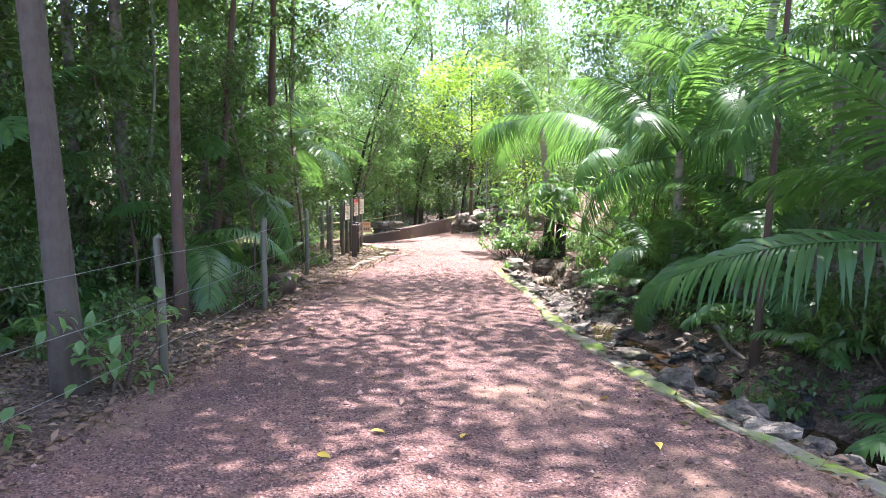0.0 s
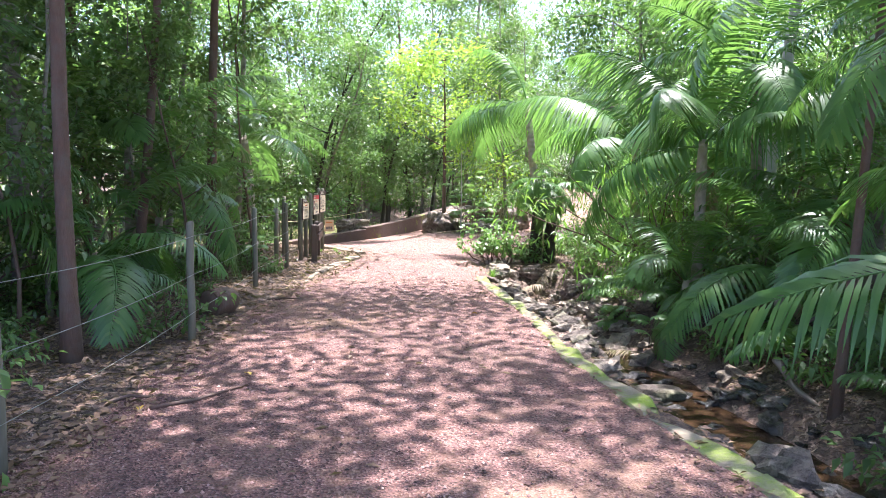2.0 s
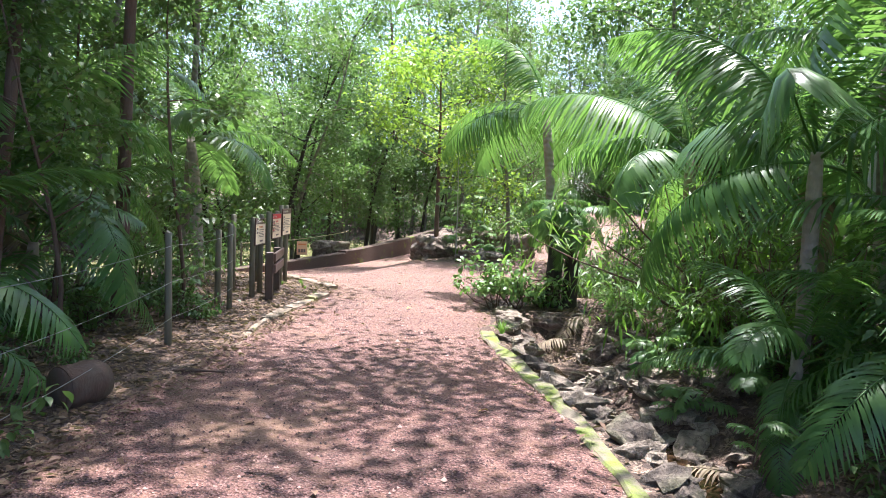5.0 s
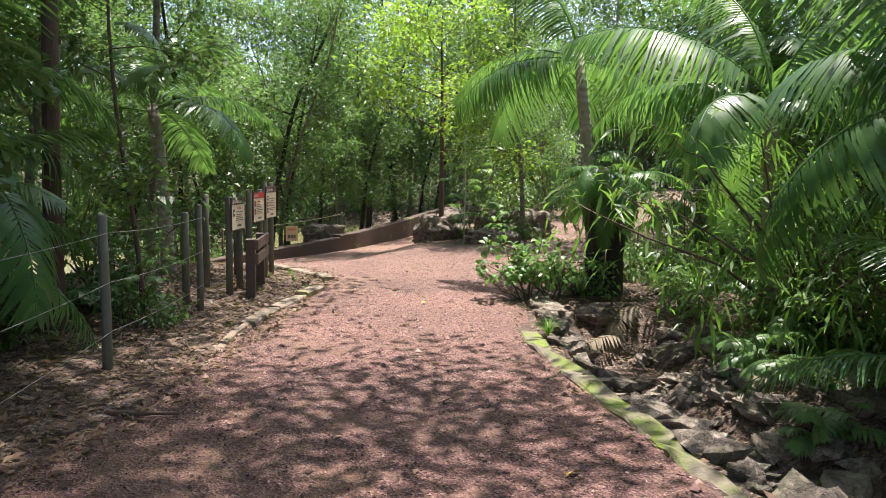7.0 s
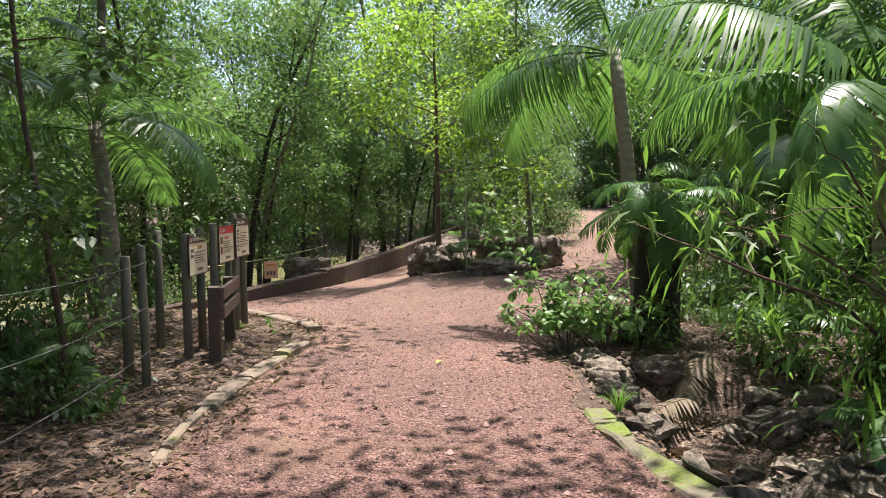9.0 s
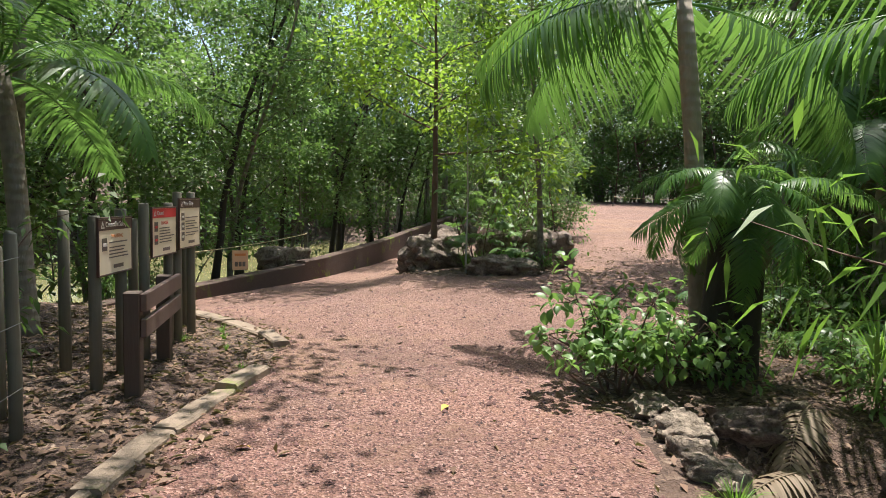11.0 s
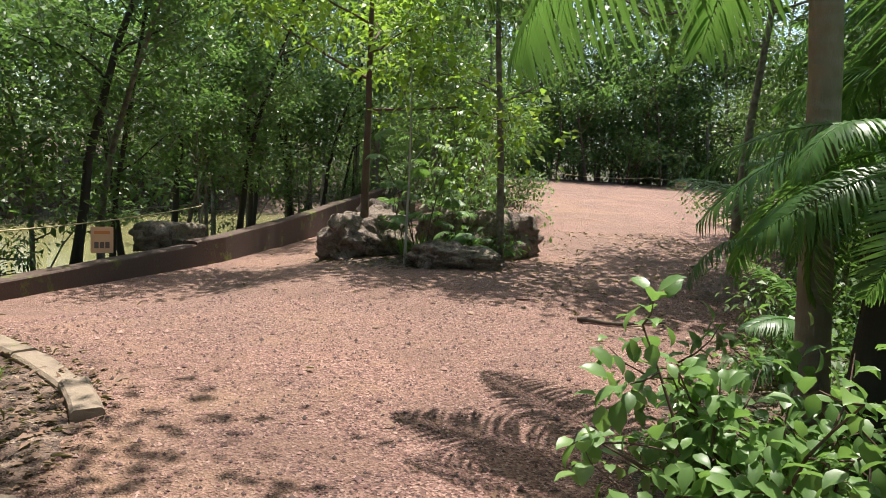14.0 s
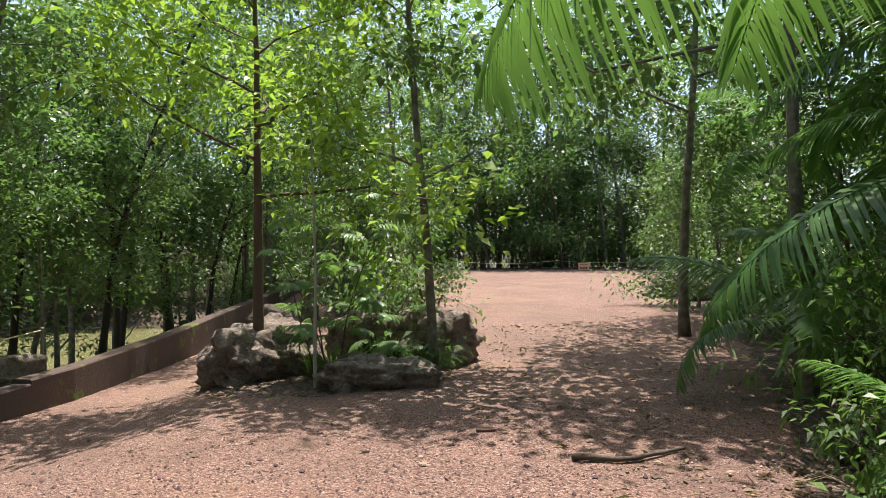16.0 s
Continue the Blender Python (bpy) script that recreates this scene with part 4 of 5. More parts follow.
# ---- trunks beside the path ----
def own_tree(name, label, x, y, args, turn=0, group=""):
    return tree_thing(name, label, group, tree_parts(**args), at(x, y, turn))


own_tree("tree", "thick grey leaning tree trunk close beside the fence", -2.12, 3.8, dict(seed=301, height=12.5, r0=0.115, base=0.55, spread=4.8, n_leaf=19000, leaf=0.2, bark=BARK_DARK, leafmat=LEAF_TREE, lean=(-0.075, 0.02), bend=0.006))
own_tree("tree", "slender red-brown tree trunk behind the fence", -2.55, 6.6, dict(seed=302, height=11.5, r0=0.075, base=0.58, spread=4.6, n_leaf=19000, leaf=0.19, bark=BARK_RED, leafmat=LEAF_TREE, lean=(-0.01, 0.0), bend=0.008))
own_tree("tree", "grey-green straight tree trunk in the undergrowth", -4.75, 9.4, dict(seed=303, height=13, r0=0.12, base=0.55, spread=5.6, n_leaf=12000, leaf=0.19, bark=BARK, leafmat=LEAF_DARK, bend=0.008))
own_tree("tree", "dark brown tree trunk behind the fence with a wide high crown", -3.34, 12.2, dict(seed=304, height=11.5, r0=0.09, base=0.50, spread=5.0, n_leaf=10000, lean=(0.035, 0.0), leaf=0.17, bark=BARK_RED, leafmat=LEAF_DARK, bend=0.010))
own_tree("tree", "thin brown trunk standing past the stream", 4.1, 6.6, dict(seed=305, height=9.5, r0=0.045, base=0.6, spread=3.2, n_leaf=5000, leaf=0.17, bark=BARK_RED, leafmat=LEAF_TREE, lean=(0.03, 0), bend=0.012))
own_tree("tree", "pale grey leaning trunk among the palms", 5.9, 12.6, dict(seed=306, height=12, r0=0.13, base=0.5, spread=2.6, n_leaf=3800, leaf=0.19, bark=BARK_PALE, leafmat=LEAF_TREE, lean=(0.12, 0.0), bend=0.006))
own_tree("tree", "brown trunk in the shade past the stream", 6.9, 10.8, dict(seed=307, height=11, r0=0.13, base=0.5, spread=2.6, n_leaf=3800, leaf=0.19, bark=BARK, leafmat=LEAF_DARK, bend=0.01))
own_tree("tree", "dark straight trunk deeper in the undergrowth", -5.5, 9.3, dict(seed=316, height=12, r0=0.11, base=0.5, spread=2.6, n_leaf=1900, leaf=0.2, bark=BARK, leafmat=LEAF_TREE, bend=0.008))
own_tree("tree", "dark trunk far behind the fence", -8.4, 11.7, dict(seed=317, height=13, r0=0.16, base=0.5, spread=2.8, n_leaf=1900, leaf=0.2, bark=BARK, leafmat=LEAF_DARK, bend=0.008))
own_tree("tree", "slender grey trunk behind the low palms", -6.6, 13.5, dict(seed=318, height=12, r0=0.10, base=0.5, spread=2.6, n_leaf=1900, leaf=0.2, bark=BARK_PALE, leafmat=LEAF_TREE, bend=0.008))
# added tree: its high crown is there to shade the near path
own_tree("tree", "tall grey tree added past the stream, its high wide crown shading the path", 5.4, 6.8, dict(seed=319, height=13.5, r0=0.12, base=0.6, spread=5.0, n_leaf=9000, leaf=0.22, bark=BARK, leafmat=LEAF_TREE, bend=0.01, lean=(-0.04, 0)))
# unseen tree, added as a shade caster over the path's start
own_tree("tree", "tall grey tree out of view, added to shade the start of the path", -3.4, 0.6, dict(seed=331, height=13, r0=0.13, base=0.55, spread=4.2, n_leaf=7000, leaf=0.2, bark=BARK, leafmat=LEAF_TREE, bend=0.01))
# added tree, leaned so the crown above view shades mid path
own_tree("tree", "tall brown tree added behind the fence, its high wide crown shading the path", -3.7, 10.2, dict(seed=333, height=12.0, r0=0.07, base=0.55, spread=5.6, n_leaf=12000, leaf=0.17, bark=BARK_RED, leafmat=LEAF_DARK, bend=0.008, lean=(0.11, -0.02)))
# added tree: its crown casts shade on the gravel by the signs
own_tree("tree", "tall grey tree added behind the warning signs to shade the gravel", -4.6, 17.3, dict(seed=334, height=10.5, r0=0.085, base=0.5, spread=4.6, n_leaf=8000, leaf=0.17, bark=BARK, leafmat=LEAF_DARK, bend=0.012, lean=(0.08, 0)))
# island
own_tree("tree", "thin brown tree growing from the boulder with lime-green leaves", 0.42, 22.7, dict(seed=308, height=5.6, r0=0.075, base=0.40, spread=2.4, n_leaf=3800, leaf=0.16, lift=-0.01, bark=BARK_RED, leafmat=LEAF_LIME, lean=(-0.05, 0), bend=0.03, limbs=10))
own_tree("tree", "slim dark tree beside the flat boulder", 2.36, 21.75, dict(seed=309, height=7.0, r0=0.06, base=0.3, spread=1.5, n_leaf=2600, leaf=0.12, bark=BARK, leafmat=LEAF_TREE, lean=(-0.015, 0), bend=0.015))
own_tree("sapling", "very thin pale sapling in front of the boulder", 0.95, 21.6, dict(seed=310, height=3.2, r0=0.022, base=0.45, spread=0.8, n_leaf=260, leaf=0.12, bark=BARK_PALE, leafmat=LEAF_LIME, bend=0.02, limbs=6))
def pinnate_plant(label, m, h, stems, leaves, seed, group):
    """Thin upright stems with feathered leaves, each leaf a part."""
    r = np.random.default_rng(seed)
    root = thing("sapling_shrub", label, "shrub", group, m)
    for k in range(stems):
        a = k * 2.4 + r.normal(0, 0.3)
        Q, d = wander((r.normal(0, 0.16), r.normal(0, 0.16), -0.05), (math.cos(a) * 0.28, math.sin(a) * 0.28, 1), 6, h / 6 * r.uniform(0.6, 1.1), r, 0.1)
        V, F = tube(Q, np.linspace(0.011, 0.004, 7), 5, False)
        part("stem", mesh_of("stem", V, F, BARK_RED), root)
        for q in range(leaves):
            at_ = Q[min(6, 2 + int(q * 5 / leaves))] + r.normal(0, 0.02, 3)
            part("leaf", PINNATE[(k + q) % 3], root, "", Matrix.Translation(at_) @ pose(0, 0, 0, r.normal(0, 18), r.uniform(-25, 25), q * 137.5 + r.normal(0, 20)) @ Matrix.Scale(r.uniform(0.7, 1.2), 4))
    return root


PINNATE = [frond_mesh(610 + k, 0.40, 0.115, 0.5, 10, LEAF_BUSH, 0.45) for k in range(3)]
for x, y, h, st, lv, sd in ((1.3, 22.15, 1.9, 4, 6, 1), (1.7, 22.35, 1.4, 3, 5, 2), (1.05, 22.5, 2.3, 3, 5, 3), (2.0, 21.95, 0.7, 3, 4, 4)):
    pinnate_plant("bright green feathery sapling among the boulders", at(x, y, 40 * sd), h, st, lv, sd, "island plants")
for x, y, h, st, lv, sd in ((3.05, 10.5, 0.7, 3, 4, 5), (3.6, 9.2, 0.8, 3, 4, 6), (3.3, 11.6, 0.6, 3, 4, 7), (3.9, 12.2, 1.0, 4, 5, 8), (-2.9, 13.2, 1.0, 3, 5, 9)):
    pinnate_plant("bright green feathery seedling on the bank", at(x, y, 40 * sd, 0.75), h, st, lv, sd, "bank plants")
shrub_thing("shrub", "leafy green shrub behind the boulders", leafy_shrub(321, 1.9, 1.5, 1300, 0.10, 0.5, BARK_RED, LEAF_TREE, 8), at(2.2, 24.3), "island plants")
shrub_thing("shrub", "low dark green plant at the foot of the slim tree", LOW[0], at(2.15, 21.9, 0, 1.0), "island plants")

# big-leaved bush at the path's edge
shrub_thing("bush", "glossy broad-leaved green bush leaning over the gravel", leafy_shrub(330, 0.86, 0.68, 560, 0.095, 0.66, BARK_RED, LEAF_BUSH, 8, True, (-0.10, -0.05), 0.26), at(1.52, 14.4), "bushes at the path's edge")
shrub_thing("bush", "glossy broad-leaved bush with drooping sprays beside the gravel", leafy_shrub(332, 0.82, 0.7, 440, 0.095, 0.66, BARK_RED, LEAF_BUSH, 7, True, (-0.05, -0.05), 0.24), at(1.85, 14.5), "bushes at the path's edge")
shrub_thing("bush", "dense dark green bush under the palm", leafy_shrub(331, 0.6, 0.6, 500, 0.08, 0.55, BARK_RED, LEAF_DARK, 7), at(2.2, 14.72), "bushes at the path's edge")

shrub_thing("plant", "young plant with pale green broad leaves beside the fence", leafy_shrub(340, 0.8, 0.65, 110, 0.14, 0.55, BARK_RED, LEAF_BUSH, 5, True), at(-1.85, 3.95), "", "plant")
shrub_thing("plant", "young plant with broad leaves on the leaf litter", leafy_shrub(341, 0.45, 0.5, 70, 0.11, 0.55, BARK_RED, LEAF_BUSH, 5, True), at(-2.1, 2.6), "", "plant")
shrub_thing("plant", "weedy green plant behind the fence wires", leafy_shrub(342, 0.6, 0.7, 160, 0.10, 0.5, BARK_RED, LEAF_TREE, 6, True), at(-2.15, 7.6), "", "plant")
NARROW = [leafy_shrub(350 + k, 2.7 - 0.5 * k, 1.9, 1400, 0.21, 0.16, BARK_RED, GRASS, 9) for k in range(2)]
for x, y, t, q, k in ((4.1, 12.3, 0, 0.9, 0), (4.4, 11.2, 120, 0.9, 1), (4.3, 12.9, 240, 1.1, 0), (5.0, 17.9, 60, 0.9, 1)):
    shrub_thing("shrub", "tall shrub with long narrow bright green drooping leaves", NARROW[k], at(x, y, t, q), "narrow-leaved shrubs")
# palms right of the path
palm_thing("feather palm with a ringed grey trunk and long hanging fronds", at(2.62, 15.45, 0), HANGING, 2, 3.3, 0.085, 401, scale=0.95, lean=(-0.085, -0.02), aimed=((118, 28, 0, 0.98), (140, 16, 8, 0.95), (165, 28, 0, 0.8), (70, 26, 0, 0.9)))
palm_thing("low palm with a dark fibrous trunk under drooping dark fronds", at(2.44, 14.87, 20), FRONDS, 16, 1.72, 0.13, 411, scale=0.38, upright=-42, stem=FIBRE, dry=2)
palm_thing("low palm with a dark fibrous trunk beside a taller palm", at(2.74, 14.97, 80), FRONDS, 12, 1.6, 0.12, 412, scale=0.4, upright=-38, stem=FIBRE, dry=3)
palm_thing("young feather palm with arching bright fronds over the ditch", at(4.25, 10.5, 40), HANGING, 8, 2.35, 0.08, 402, scale=1.0, dry=1, upright=8)
palm_thing("feather palm with long arching fronds past the stream", at(4.1, 13.4, 80), HANGING, 9, 2.6, 0.09, 403, scale=1.0)
palm_thing("bushy feather palm in the shade past the stream", at(4.7, 8.9, 10), FRONDS, 12, 0.8, 0.08, 404, scale=0.75, dry=1)
palm_thing("tall feather palm standing behind the ditch", at(5.2, 10.9, 120), FRONDS, 10, 3.4, 0.09, 405, scale=1.0)
palm_thing("feather palm with drooping fronds past the stream", at(5.4, 6.4, 200), FRONDS, 12, 3.3, 0.08, 406, scale=0.85)
palm_thing("young feather palm beside the ditch", at(3.9, 9.9, 250), FRONDS, 9, 0.45, 0.06, 407, scale=0.6)
palm_thing("feather palm at the shaded edge of the clearing", at(5.7, 17.4, 250), FRONDS, 13, 2.2, 0.09, 408, scale=0.9, dry=1)
palm_thing("low feather palm beside the clearing", at(5.6, 19.6, 30), FRONDS, 10, 0.8, 0.07, 409, scale=0.7)
palm_thing("small strap-leaved palm beside the gravel", at(3.55, 16.5, 30), FRONDS, 7, 0.2, 0.05, 410, scale=0.4)
# palms left of the path
palm_thing("low feather palm with drooping fronds by the fence", at(-3.75, 11.0, 15), FRONDS, 9, 1.0, 0.07, 425, scale=0.66, upright=-8)
palm_thing("low feather palm behind the fence", at(-3.4, 8.6, 20), FRONDS, 10, 0.7, 0.07, 420, scale=0.75)
palm_thing("feather palm in the undergrowth behind the fence", at(-4.2, 11.2, 60), FRONDS, 13, 2.1, 0.09, 421, scale=0.95, dry=2)
palm_thing("feather palm with a thick fibrous trunk behind the signs", at(-3.8, 16.2, 190), FRONDS, 12, 2.6, 0.10, 422, scale=0.85)
palm_thing("feather palm in the shade behind the fence", at(-5.3, 7.1, 210), FRONDS, 12, 1.8, 0.10, 423, scale=1.0, dry=1)

# ---- forest all round ----
rng = np.random.default_rng(77)
TREE_LABEL = ["tall slender forest tree with a grey trunk", "leafy mid-sized forest tree with a thin trunk", "thin young forest tree with light leaves"]


def scatter(n, xr, yr, clear, spacing, taken, tries=40, gap=2.6):
    out = []
    for _ in range(n * tries):
        if len(out) == n:
            break
        x, y = rng.uniform(*xr), rng.uniform(*yr)
        if float(on_path(x, y)) > -clear or float(ground_z(x, y)) < -0.7:
            continue
        if -0.4 < x - float(edge_r(y)) < gap and y < 15:
            continue
        if -10 < x < -2.5 and 14.6 < y < 21:
            continue
        if any((x - a) ** 2 + (y - b) ** 2 < spacing ** 2 for a, b in taken):
            continue
        taken.append((x, y))
        out.append((x, y))
    return out


taken = [(-2.3, 3.75), (-2.68, 6.6), (-4.75, 9.4), (-3.34, 12.2), (4.1, 6.6), (5.9, 12.6), (6.9, 10.8), (2.75, 15.3), (-2.3, 14.2), (-2.3, 15.2), (-2.3, 16)]


def forest(kinds, spots, label, group, lo, hi, name="tree"):
    for k, (x, y) in enumerate(spots):
        tree_thing(name, label, group, kinds[k % len(kinds)], at(x, y, rng.uniform(0, 360), rng.uniform(lo, hi)))


forest(TALL, scatter(10, (-16, -5.2), (3, 24), 1.5, 1.7, taken), TREE_LABEL[0], "forest trees", 0.85, 1.2)
forest(TALL, scatter(10, (8.5, 19), (2, 30), 2.6, 1.8, taken), TREE_LABEL[0], "forest trees", 0.85, 1.2)
forest(FAR, [(14, 50.5), (17, 49.5), (19.5, 51), (22.5, 49.5), (25.5, 50.5), (16, 53), (21, 54), (28, 48), (12, 52)], TREE_LABEL[0], "forest trees", 1.1, 1.35)
forest(FAR, scatter(16, (-4, 36), (47, 66), 1.0, 2.2, taken), TREE_LABEL[0], "forest trees", 0.9, 1.35)
forest(TALL, scatter(5, (-3, 3.5), (34, 46), 0.2, 1.5, taken), TREE_LABEL[0], "forest trees", 0.8, 1.1)
forest(MID, scatter(9, (-12, -5.0), (5, 22), 1.7, 1.3, taken), TREE_LABEL[1], "forest trees", 0.7, 1.15)
forest(MID, scatter(9, (7.8, 15), (4, 28), 2.2, 1.3, taken), TREE_LABEL[1], "forest trees", 0.7, 1.15)
forest(MID, scatter(18, (-2, 34), (38, 56), 0.5, 1.5, taken), TREE_LABEL[1], "forest trees", 0.8, 1.3)
forest(MID, scatter(6, (0.5, 5), (28, 41), 0.0, 1.3, taken), TREE_LABEL[1], "forest trees", 0.6, 1.0)
forest(THIN, scatter(14, (-9, -2.6), (7, 21), 0.6, 0.9, taken), TREE_LABEL[2], "saplings", 0.7, 1.2, "sapling")
forest(THIN, scatter(12, (4.2, 9), (5, 26), 0.6, 0.9, taken), TREE_LABEL[2], "saplings", 0.7, 1.2, "sapling")
forest(THIN, scatter(14, (1, 30), (26, 50), 0.2, 1.0, taken), TREE_LABEL[2], "saplings", 0.7, 1.3, "sapling")
BROAD_LABEL = "broad low understory tree with dense green leaves"
forest(BROAD, scatter(7, (-11, -5.0), (6, 21), 2.4, 1.3, taken), BROAD_LABEL, "understory trees", 0.6, 1.1)
forest(BROAD, scatter(10, (7.8, 14), (3, 30), 2.9, 1.4, taken), BROAD_LABEL, "understory trees", 0.6, 1.15)
forest(BROAD, scatter(20, (-2, 36), (46.5, 56), 0.6, 1.6, taken), BROAD_LABEL, "understory trees", 1.0, 1.7)
forest(BROAD, scatter(7, (1.0, 6), (27, 42), 0.0, 1.4, taken), BROAD_LABEL, "understory trees", 0.6, 0.9)
FAR_BANK = resample([(-21, 6), (-19.5, 16), (-18, 26), (-14.5, 38), (-9.5, 48), (-5, 54)], 1.9)
for k, (x, y) in enumerate(np.concatenate([FAR_BANK, FAR_BANK + (-3.0, 1.5)])):
    kinds = (BROAD, FAR, FAR)[(k // len(FAR_BANK) + (k % 2)) % 3]
    tree_thing("tree", "leafy tree on the far bank of the river", "far bank trees", kinds[k % len(kinds)], at(x + rng.normal(0, 0.5), y + rng.normal(0, 0.6), rng.uniform(0, 360), rng.uniform(1.0, 1.3) * (1.7 if kinds is BROAD else 1.0)))
for k, (x, y) in enumerate(((5.9, 19.9), (7.2, 23.6))):
    own_tree("tree", "wide leafy tree shading the edge of the clearing", x, y, dict(seed=312 + k, height=9, r0=0.085, base=0.36, spread=3.3, n_leaf=7000, leaf=0.19, bark=BARK, leafmat=LEAF_DARK, bend=0.02, lean=(-0.05, 0)), 40 * k, "forest trees")
forest(BROAD, [(6.9, 18.2), (7.6, 21.6), (9.0, 24.8), (10.8, 27.8), (7.2, 16.2)], BROAD_LABEL, "understory trees", 0.7, 0.85)
# trees on the river bank past the low wall
for k, (x, y) in enumerate(resample([(-6.6, 19.5), (-5.0, 22), (-3.4, 25.5), (-2.4, 29), (-1.3, 33), (0.6, 38)], 0.62)):
    kinds = (BANK, THIN, BANK, BROAD, BANK, BANK)[k % 6]
    tree_thing("tree", "dark slender river bank tree with small leaves", "river bank trees", kinds[k % len(kinds)], at(x + rng.normal(0, 0.5) - 0.4, y + rng.normal(0, 0.3), rng.uniform(0, 360), rng.uniform(0.75, 1.1)))
# shrubs
taken2 = list(taken)
for spots, kinds, lo, hi, lab in (
        (scatter(26, (-11, -3.3), (4, 22), 1.4, 0.8, taken2), SHRUB, 0.5, 1.0, "leafy green understory shrub"),
        (scatter(30, (3.8, 12), (3, 30), 0.9, 0.8, taken2), SHRUB, 0.5, 1.1, "leafy green understory shrub"),
        (scatter(40, (-6, 36), (46, 56), 0.3, 1.0, taken2), SHRUB, 1.1, 2.2, "tall leafy shrub at the far forest edge"),
        (scatter(14, (0.5, 6), (26, 42), 0.0, 0.8, taken2), SHRUB, 0.5, 0.9, "leafy green understory shrub"),
        (scatter(16, (8, 26), (24, 46), 0.5, 1.0, taken2), SHRUB, 1.0, 1.8, "leafy green shrub beside the clearing")):
    for k, (x, y) in enumerate(spots):
        shrub_thing("shrub", lab, kinds[k % 4], at(x, y, rng.uniform(0, 360), rng.uniform(lo, hi)), "understory shrubs")
for k, (x, y) in enumerate(scatter(40, (-7, -2.4), (3.0, 20), 0.8, 0.35, taken2) + scatter(95, (2.8, 8), (3, 20), 0.3, 0.3, taken2, gap=1.9)):
    shrub_thing("seedling", "small green seedling on the leaf litter", LOW[k % 3], at(x, y, rng.uniform(0, 360), rng.uniform(0.4, 1.0)), "seedlings", "plant")
# palms deeper in
for k, (x, y) in enumerate(scatter(9, (-10, -4), (4, 20), 1.5, 1.6, taken) + scatter(12, (5, 11), (4, 30), 1.2, 1.6, taken)):
    palm_thing("feather palm deeper in the forest", at(x, y, rng.uniform(0, 360)), FRONDS, 11, rng.uniform(1.0, 4.0), 0.09, 500 + k, scale=rng.uniform(0.8, 1.1))


# far woods: clumps of leaves between trunks, all round
def far_woods(seed, n, place):
    r = np.random.default_rng(seed)
    P = place(r, n)
    return blades(P, r.normal(0, 1, (n, 3)), r.uniform(0.2, 0.42, n), r.uniform(0.12, 0.24, n), r)


def ring(x0, x1, y0, y1, zmax):
    def f(r, n):
        c = np.stack([r.uniform(x0, x1, n // 60), r.uniform(y0, y1, n // 60), zmax * r.random(n // 60) ** 1.05], 1)
        p = c[r.integers(0, len(c), n)] + r.normal(0, 0.75, (n, 3))
        p[:, 2] += np.clip(ground_z(p[:, 0], p[:, 1]), -1, 3)
        return p
    return f


woods = [far_woods(1, 62000, ring(-30, 55, 60, 76, 23)), far_woods(5, 14000, ring(-6, 42, 54, 60, 9)), far_woods(2, 36000, ring(-42, -23, -6, 66, 17)), far_woods(3, 15000, ring(20, 34, -6, 40, 14)), far_woods(4, 7000, ring(-18, 22, -22, -13, 12))]
V, F = join(woods)
tagged(new("far_woods", mesh_of("far_woods", V, F, FARLEAF, False)), "dense green woods in the distance", "woods", kind="stuff")

# ferns on the verges
rngf = np.random.default_rng(41)
for x, y in scatter(22, (-7, -3.3), (3, 20), 0.9, 0.5, taken2) + scatter(36, (3.2, 8), (4, 22), 0.6, 0.5, taken2, gap=2.1):
    root = thing("fern", "small green fern on the forest floor", "fern", "ferns", at(x, y, rngf.uniform(0, 360), rngf.uniform(0.5, 1.0)))
    for k in range(7):
        part("frond", FERN[k % 2], root, "", pose(0, 0, 0, 0, 0, k * 51 + rngf.normal(0, 8)) @ pose(0, 0, 0, rngf.normal(0, 10), rngf.uniform(-15, 20), 0))

# ---- litter, chips, fallen things ----
rng = np.random.default_rng(9)
n = 19000
x, y = rng.uniform(-6, 7, n), rng.uniform(1, 25.5, n)
d = on_path(x, y)
ok = (d < 0.15) | ((x > 2.2) & (y > 15.5) & (rng.random(n) < 0.8)) | (rng.random(n) < 0.05)
x, y = x[ok], y[ok]
more = 26000
side = rng.random(more) < 0.55
x, y = np.concatenate([x, np.where(side, rng.uniform(-4.2, -1.2, more), rng.uniform(2.2, 7, more))]), np.concatenate([y, rng.uniform(2, 18, more)])
ok = on_path(x, y) < 0.25 + 0.3 * rng.random(len(x)) ** 3
ok[:len(x) - more] = True
x, y = x[ok], y[ok]
dry = (ground_z(x, y) > -0.5)
x, y = x[dry], y[dry]
z = np.maximum(ground_z(x, y), np.where(on_path(x, y) > -0.4, path_z(x, y), -9)) + 0.012
D = np.stack([rng.normal(0, 1, len(x)), rng.normal(0, 1, len(x)), rng.normal(0, 0.2, len(x))], 1)
L = rng.uniform(0.03, 0.10, len(x))
V, F = blades(np.stack([x, y, z], 1), D, L, L * 0.42, rng, 0.05, 0.25)
tagged(new("leaf_litter", mesh_of("leaf_litter", V, F, DEAD, False)), "scattered dry brown fallen leaves", "leaf litter", kind="stuff")
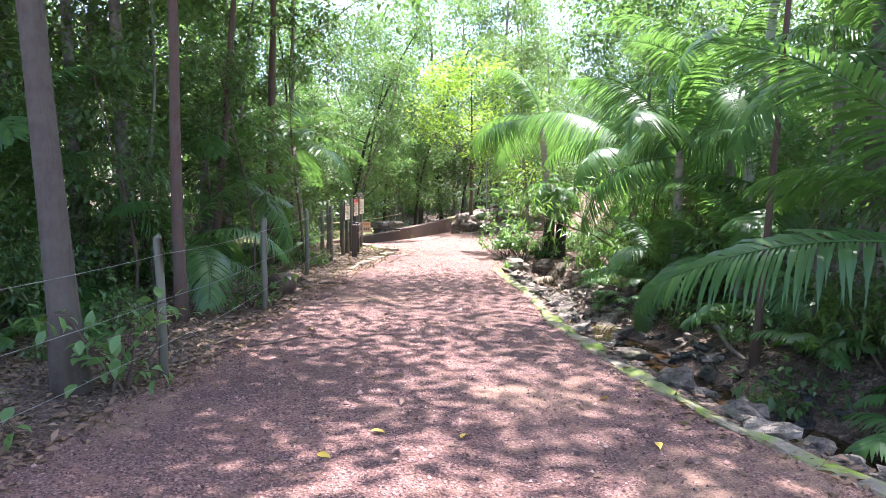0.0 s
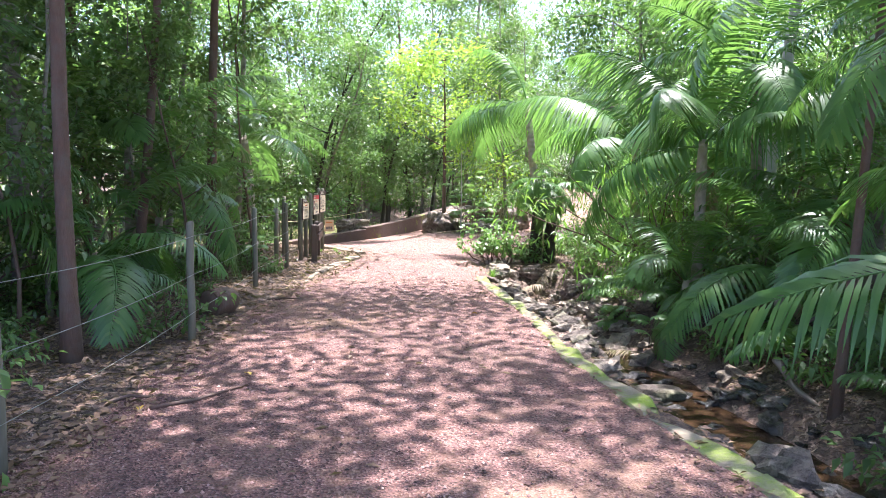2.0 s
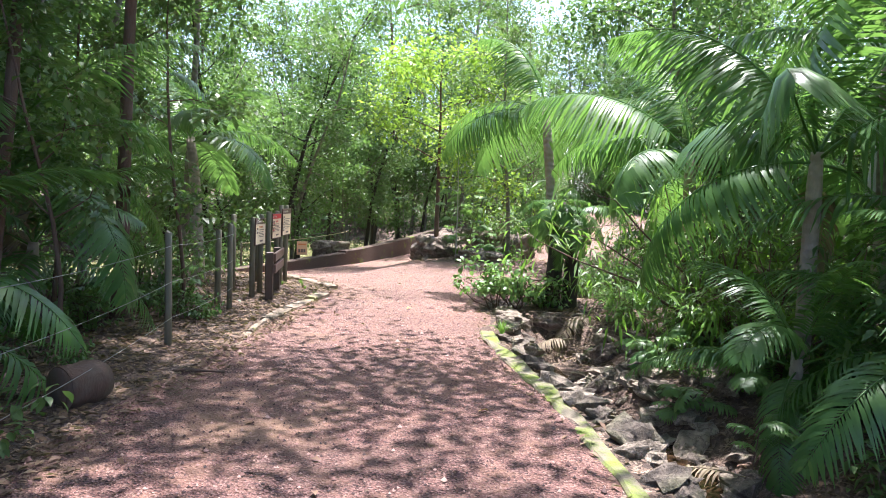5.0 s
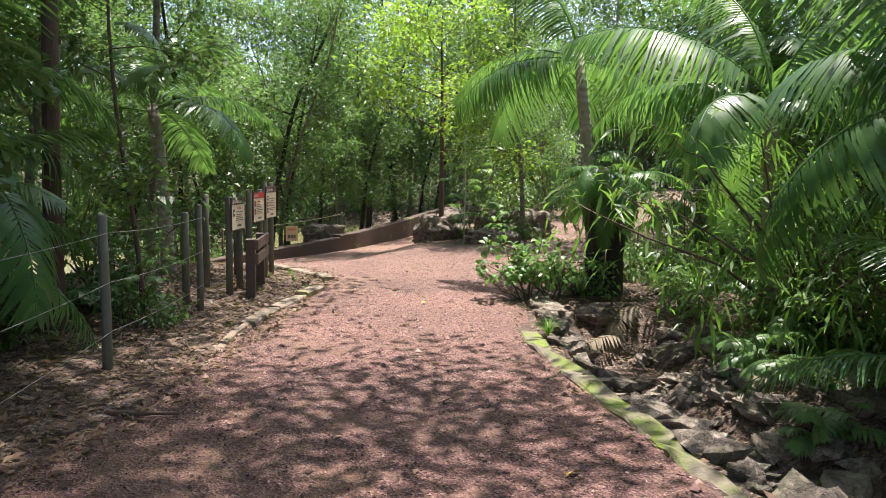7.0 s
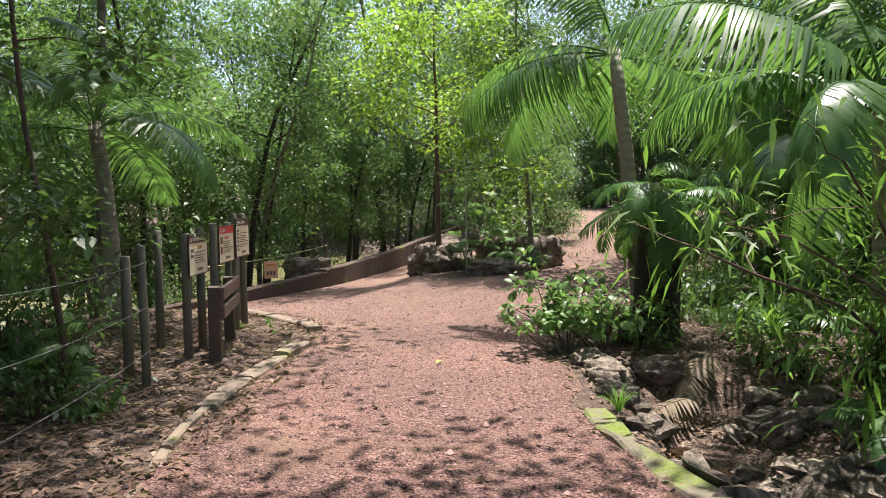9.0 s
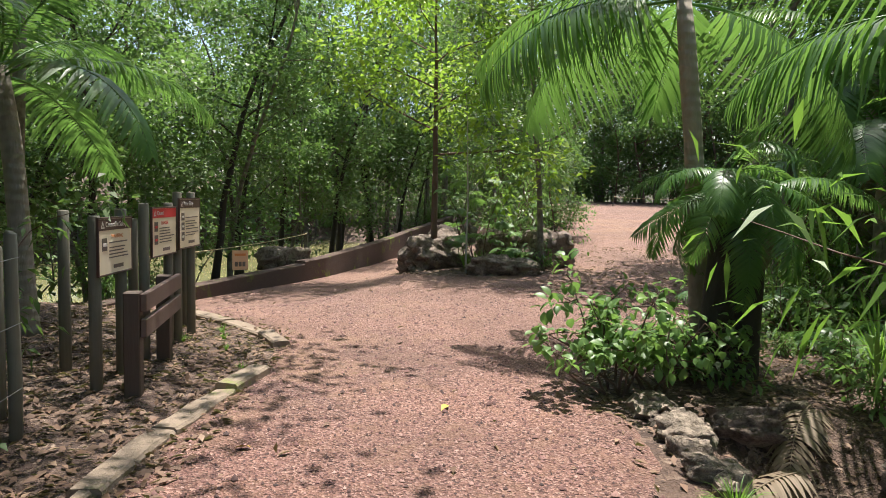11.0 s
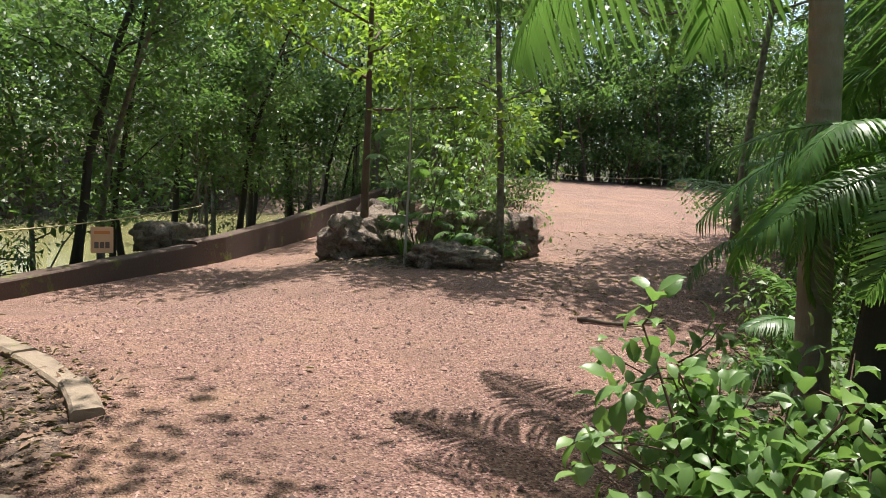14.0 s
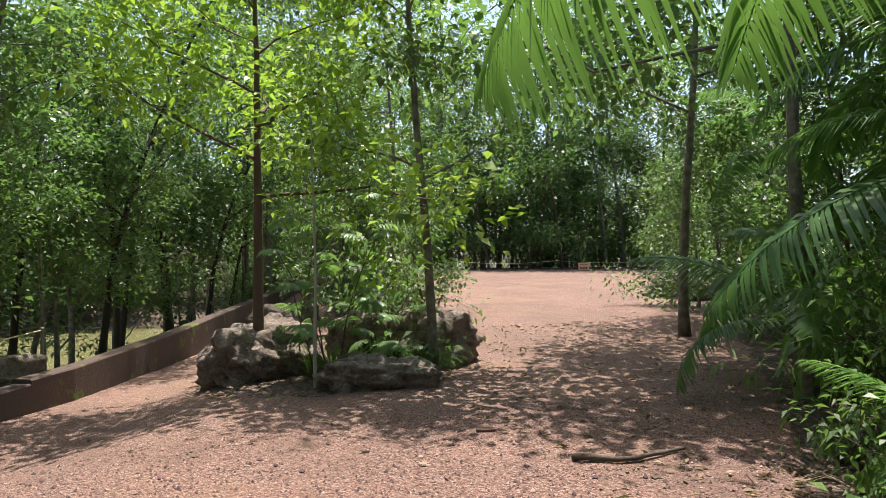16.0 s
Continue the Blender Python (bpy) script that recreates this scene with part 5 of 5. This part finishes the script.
# loose chips of stone
n = 34000
x, y = rng.uniform(-2.5, 4.5, n), 1.5 + 18.5 * rng.random(n)
ok = on_path(x, y) > 0.02
x, y = x[ok], y[ok]
n = len(x)
s = rng.uniform(0.005, 0.014, n) * np.where(rng.random(n) < 0.03, 1.9, 1)
C = np.stack([x, y, path_z(x, y) + s * 0.3], 1)
O = np.array([[1, 0, 0], [0, 1, 0], [-1, 0, 0], [0, -1, 0], [0, 0, 1]], float)
V = (C[:, None] + O[None] * s[:, None, None] * rng.uniform(0.6, 1.3, (n, 5, 1))).reshape(-1, 3)
b = np.arange(n)[:, None] * 5
F = np.concatenate([b + [0, 1, 4], b + [1, 2, 4], b + [2, 3, 4], b + [3, 0, 4]])
tagged(new("stone_chips", mesh_of("stone_chips", V, F, CHIP, False)), "loose red stone chips on the path", "gravel", kind="stuff")


def stick(pts, r, label, material=BARK_RED, name="stick"):
    P = np.array(pts, float)
    P[:, 2] += path_z(P[:, 0], P[:, 1])
    P = resample(P, 0.08)
    P[1:-1] += np.random.default_rng(int(abs(P[0, 0]) * 1000)).normal(0, r * 0.25, (len(P) - 2, 3)) * [1, 1, 0.3]
    V, F = tube(P, np.linspace(r, r * 0.5, len(P)), 7)
    tagged(new(name, mesh_of(name, V, F, material)), label, "stick", "fallen sticks")


stick([(-1.75, 9.95, 0.02), (-1.5, 9.8, 0.03), (-1.25, 9.85, 0.02)], 0.022, "short dark fallen stick at the path's edge")
stick([(-1.3, 5.35, 0.01), (-1.0, 5.6, 0.02), (-0.8, 5.95, 0.01)], 0.016, "bent brown fallen twig on the gravel")
stick([(-1.75, 5.5, 0.01), (-1.55, 5.6, 0.02), (-1.4, 5.6, 0.01)], 0.02, "short brown fallen twig on the litter")
stick([(2.35, 18.45, 0.03), (2.7, 18.3, 0.03), (3.25, 18.4, 0.02)], 0.024, "dark fallen branch across the shaded gravel", BARK_DARK)
stick([(1.95, 19.3, 0.01), (2.1, 19.25, 0.02)], 0.016, "small fallen twig on the gravel")
stick([(3.9, 8.1, 0.06), (4.5, 8.4, 0.2), (5.0, 8.6, 0.33)], 0.04, "pale dead branch past the stream", DRYWOOD)
stick([(3.9, 7.3, 0.45), (4.0, 7.0, 0.2), (4.15, 6.7, 0.0)], 0.035, "broken pale branch leaning past the stream", DRYWOOD)
stick([(3.4, 6.6, 0.0), (4.2, 6.0, 0.03), (5.2, 5.6, 0.05)], 0.02, "thin pale fallen branch beside the stream", DRYWOOD)
# hollow log beside the fence
log = thing("hollow_log", "short hollow fallen log with a dark open end", "log", "", pose(-2.12, 8.75, 0.14, 0, 0, -28))
a = np.linspace(0, 1, 6)
V1, F1 = tube(np.stack([a * 0.0, a * 0.36, a * 0.01], 1), [0.16, 0.172, 0.165, 0.175, 0.168, 0.13], 16, True)
part("log_shell", mesh_of("log_shell", V1, F1, BARK_RED), log)
# capped dark plug: the hollow's shade is put into its colour
V1, F1 = tube(np.stack([a * 0.0, 0.006 + a * 0.3, a * 0.01], 1), [0.135, 0.13, 0.125, 0.12, 0.11, 0.1], 16, True)
V2, F2 = tube([(0, 0, 0), (0, 0.0005, 0)], [0.17, 0.136], 16, False)
part("log_hollow", mesh_of("log_hollow", V1, F1, HOLLOW_SHADE), log, "near-black plug painted as the shade inside")
part("log_rim", mesh_of("log_rim", V2, F2, BARK_RED), log)
# fallen dry fronds
for k, (x, y, t, q) in enumerate(((2.6, 13.6, 200, 0.6), (2.9, 14.2, 230, 0.55), (3.2, 9.2, 150, 0.6), (4.0, 8.1, 20, 0.7), (3.9, 7.0, 100, 0.5), (3.2, 12.4, 260, 0.5), (2.9, 16.3, 350, 0.7), (3.4, 15.8, 20, 0.6), (-2.75, 8.7, 300, 0.55), (-3.2, 10.4, 250, 0.6), (-3.0, 13.0, 120, 0.55), (3.7, 17.4, 80, 0.5))):
    ob = new("fallen_frond", DRY_FROND)
    ob.matrix_basis = pose(x, y, max(float(ground_z(x, y)), -0.5) + 0.03, 8, 12, t) @ Matrix.Scale(q, 4)
    tagged(ob, "dry brown fallen palm frond on the ground", "frond", "fallen fronds")
# grassy stems round the boulders
for k, (x, y, q) in enumerate(((1.2, 22.0, 0.7), (1.0, 22.3, 0.7), (1.7, 22.2, 0.6), (2.7, 22.2, 0.5))):
    ob = new("grass_tuft", TUFT[k % 2])
    ob.matrix_basis = at(x, y, k * 70, q)
    tagged(ob, "upright grass tuft between the boulders", "grass", "grass tufts")
# fallen yellow leaves
for k, (x, y) in enumerate(((0.35, 3.1), (0.95, 3.05), (-0.85, 6.2), (2.05, 4.0), (2.2, 3.1), (0.1, 2.7), (1.0, 9.0), (-1.35, 5.3), (-0.95, 13.2), (0.2, 14.0))):
    r = np.random.default_rng(k)
    V, F = oval_leaves(np.array([[0, 0, 0.012]]), np.array([[1.0, 0, 0.1]]), 0.10, 0.05, r)
    ob = new("fallen_leaf", mesh_of("fallen_leaf", V, F, YELLOW))
    ob.matrix_basis = pose(x, y, float(path_z(x, y)), 0, 0, k * 67)
    tagged(ob, "single yellow fallen leaf on the gravel", "leaf", "fallen yellow leaves")
# grass tufts and the weeds beside the edging
for k, (x, y, s) in enumerate(((1.45, 12.4, 0.35), (-1.9, 16.2, 0.18), (-2.0, 16.5, 0.2), (-1.45, 15.0, 0.16), (-2.2, 15.9, 0.16), (-1.75, 15.7, 0.14), (1.9, 12.9, 0.4), (3.4, 11.3, 0.6), (-2.3, 2.9, 0.6), (4.4, 15.6, 1.0), (3.9, 14.9, 0.9))):
    ob = new("grass_tuft", TUFT[k % 2])
    ob.matrix_basis = at(x, y, k * 50, s)
    tagged(ob, "small bright green grass tuft", "grass", "grass tufts")
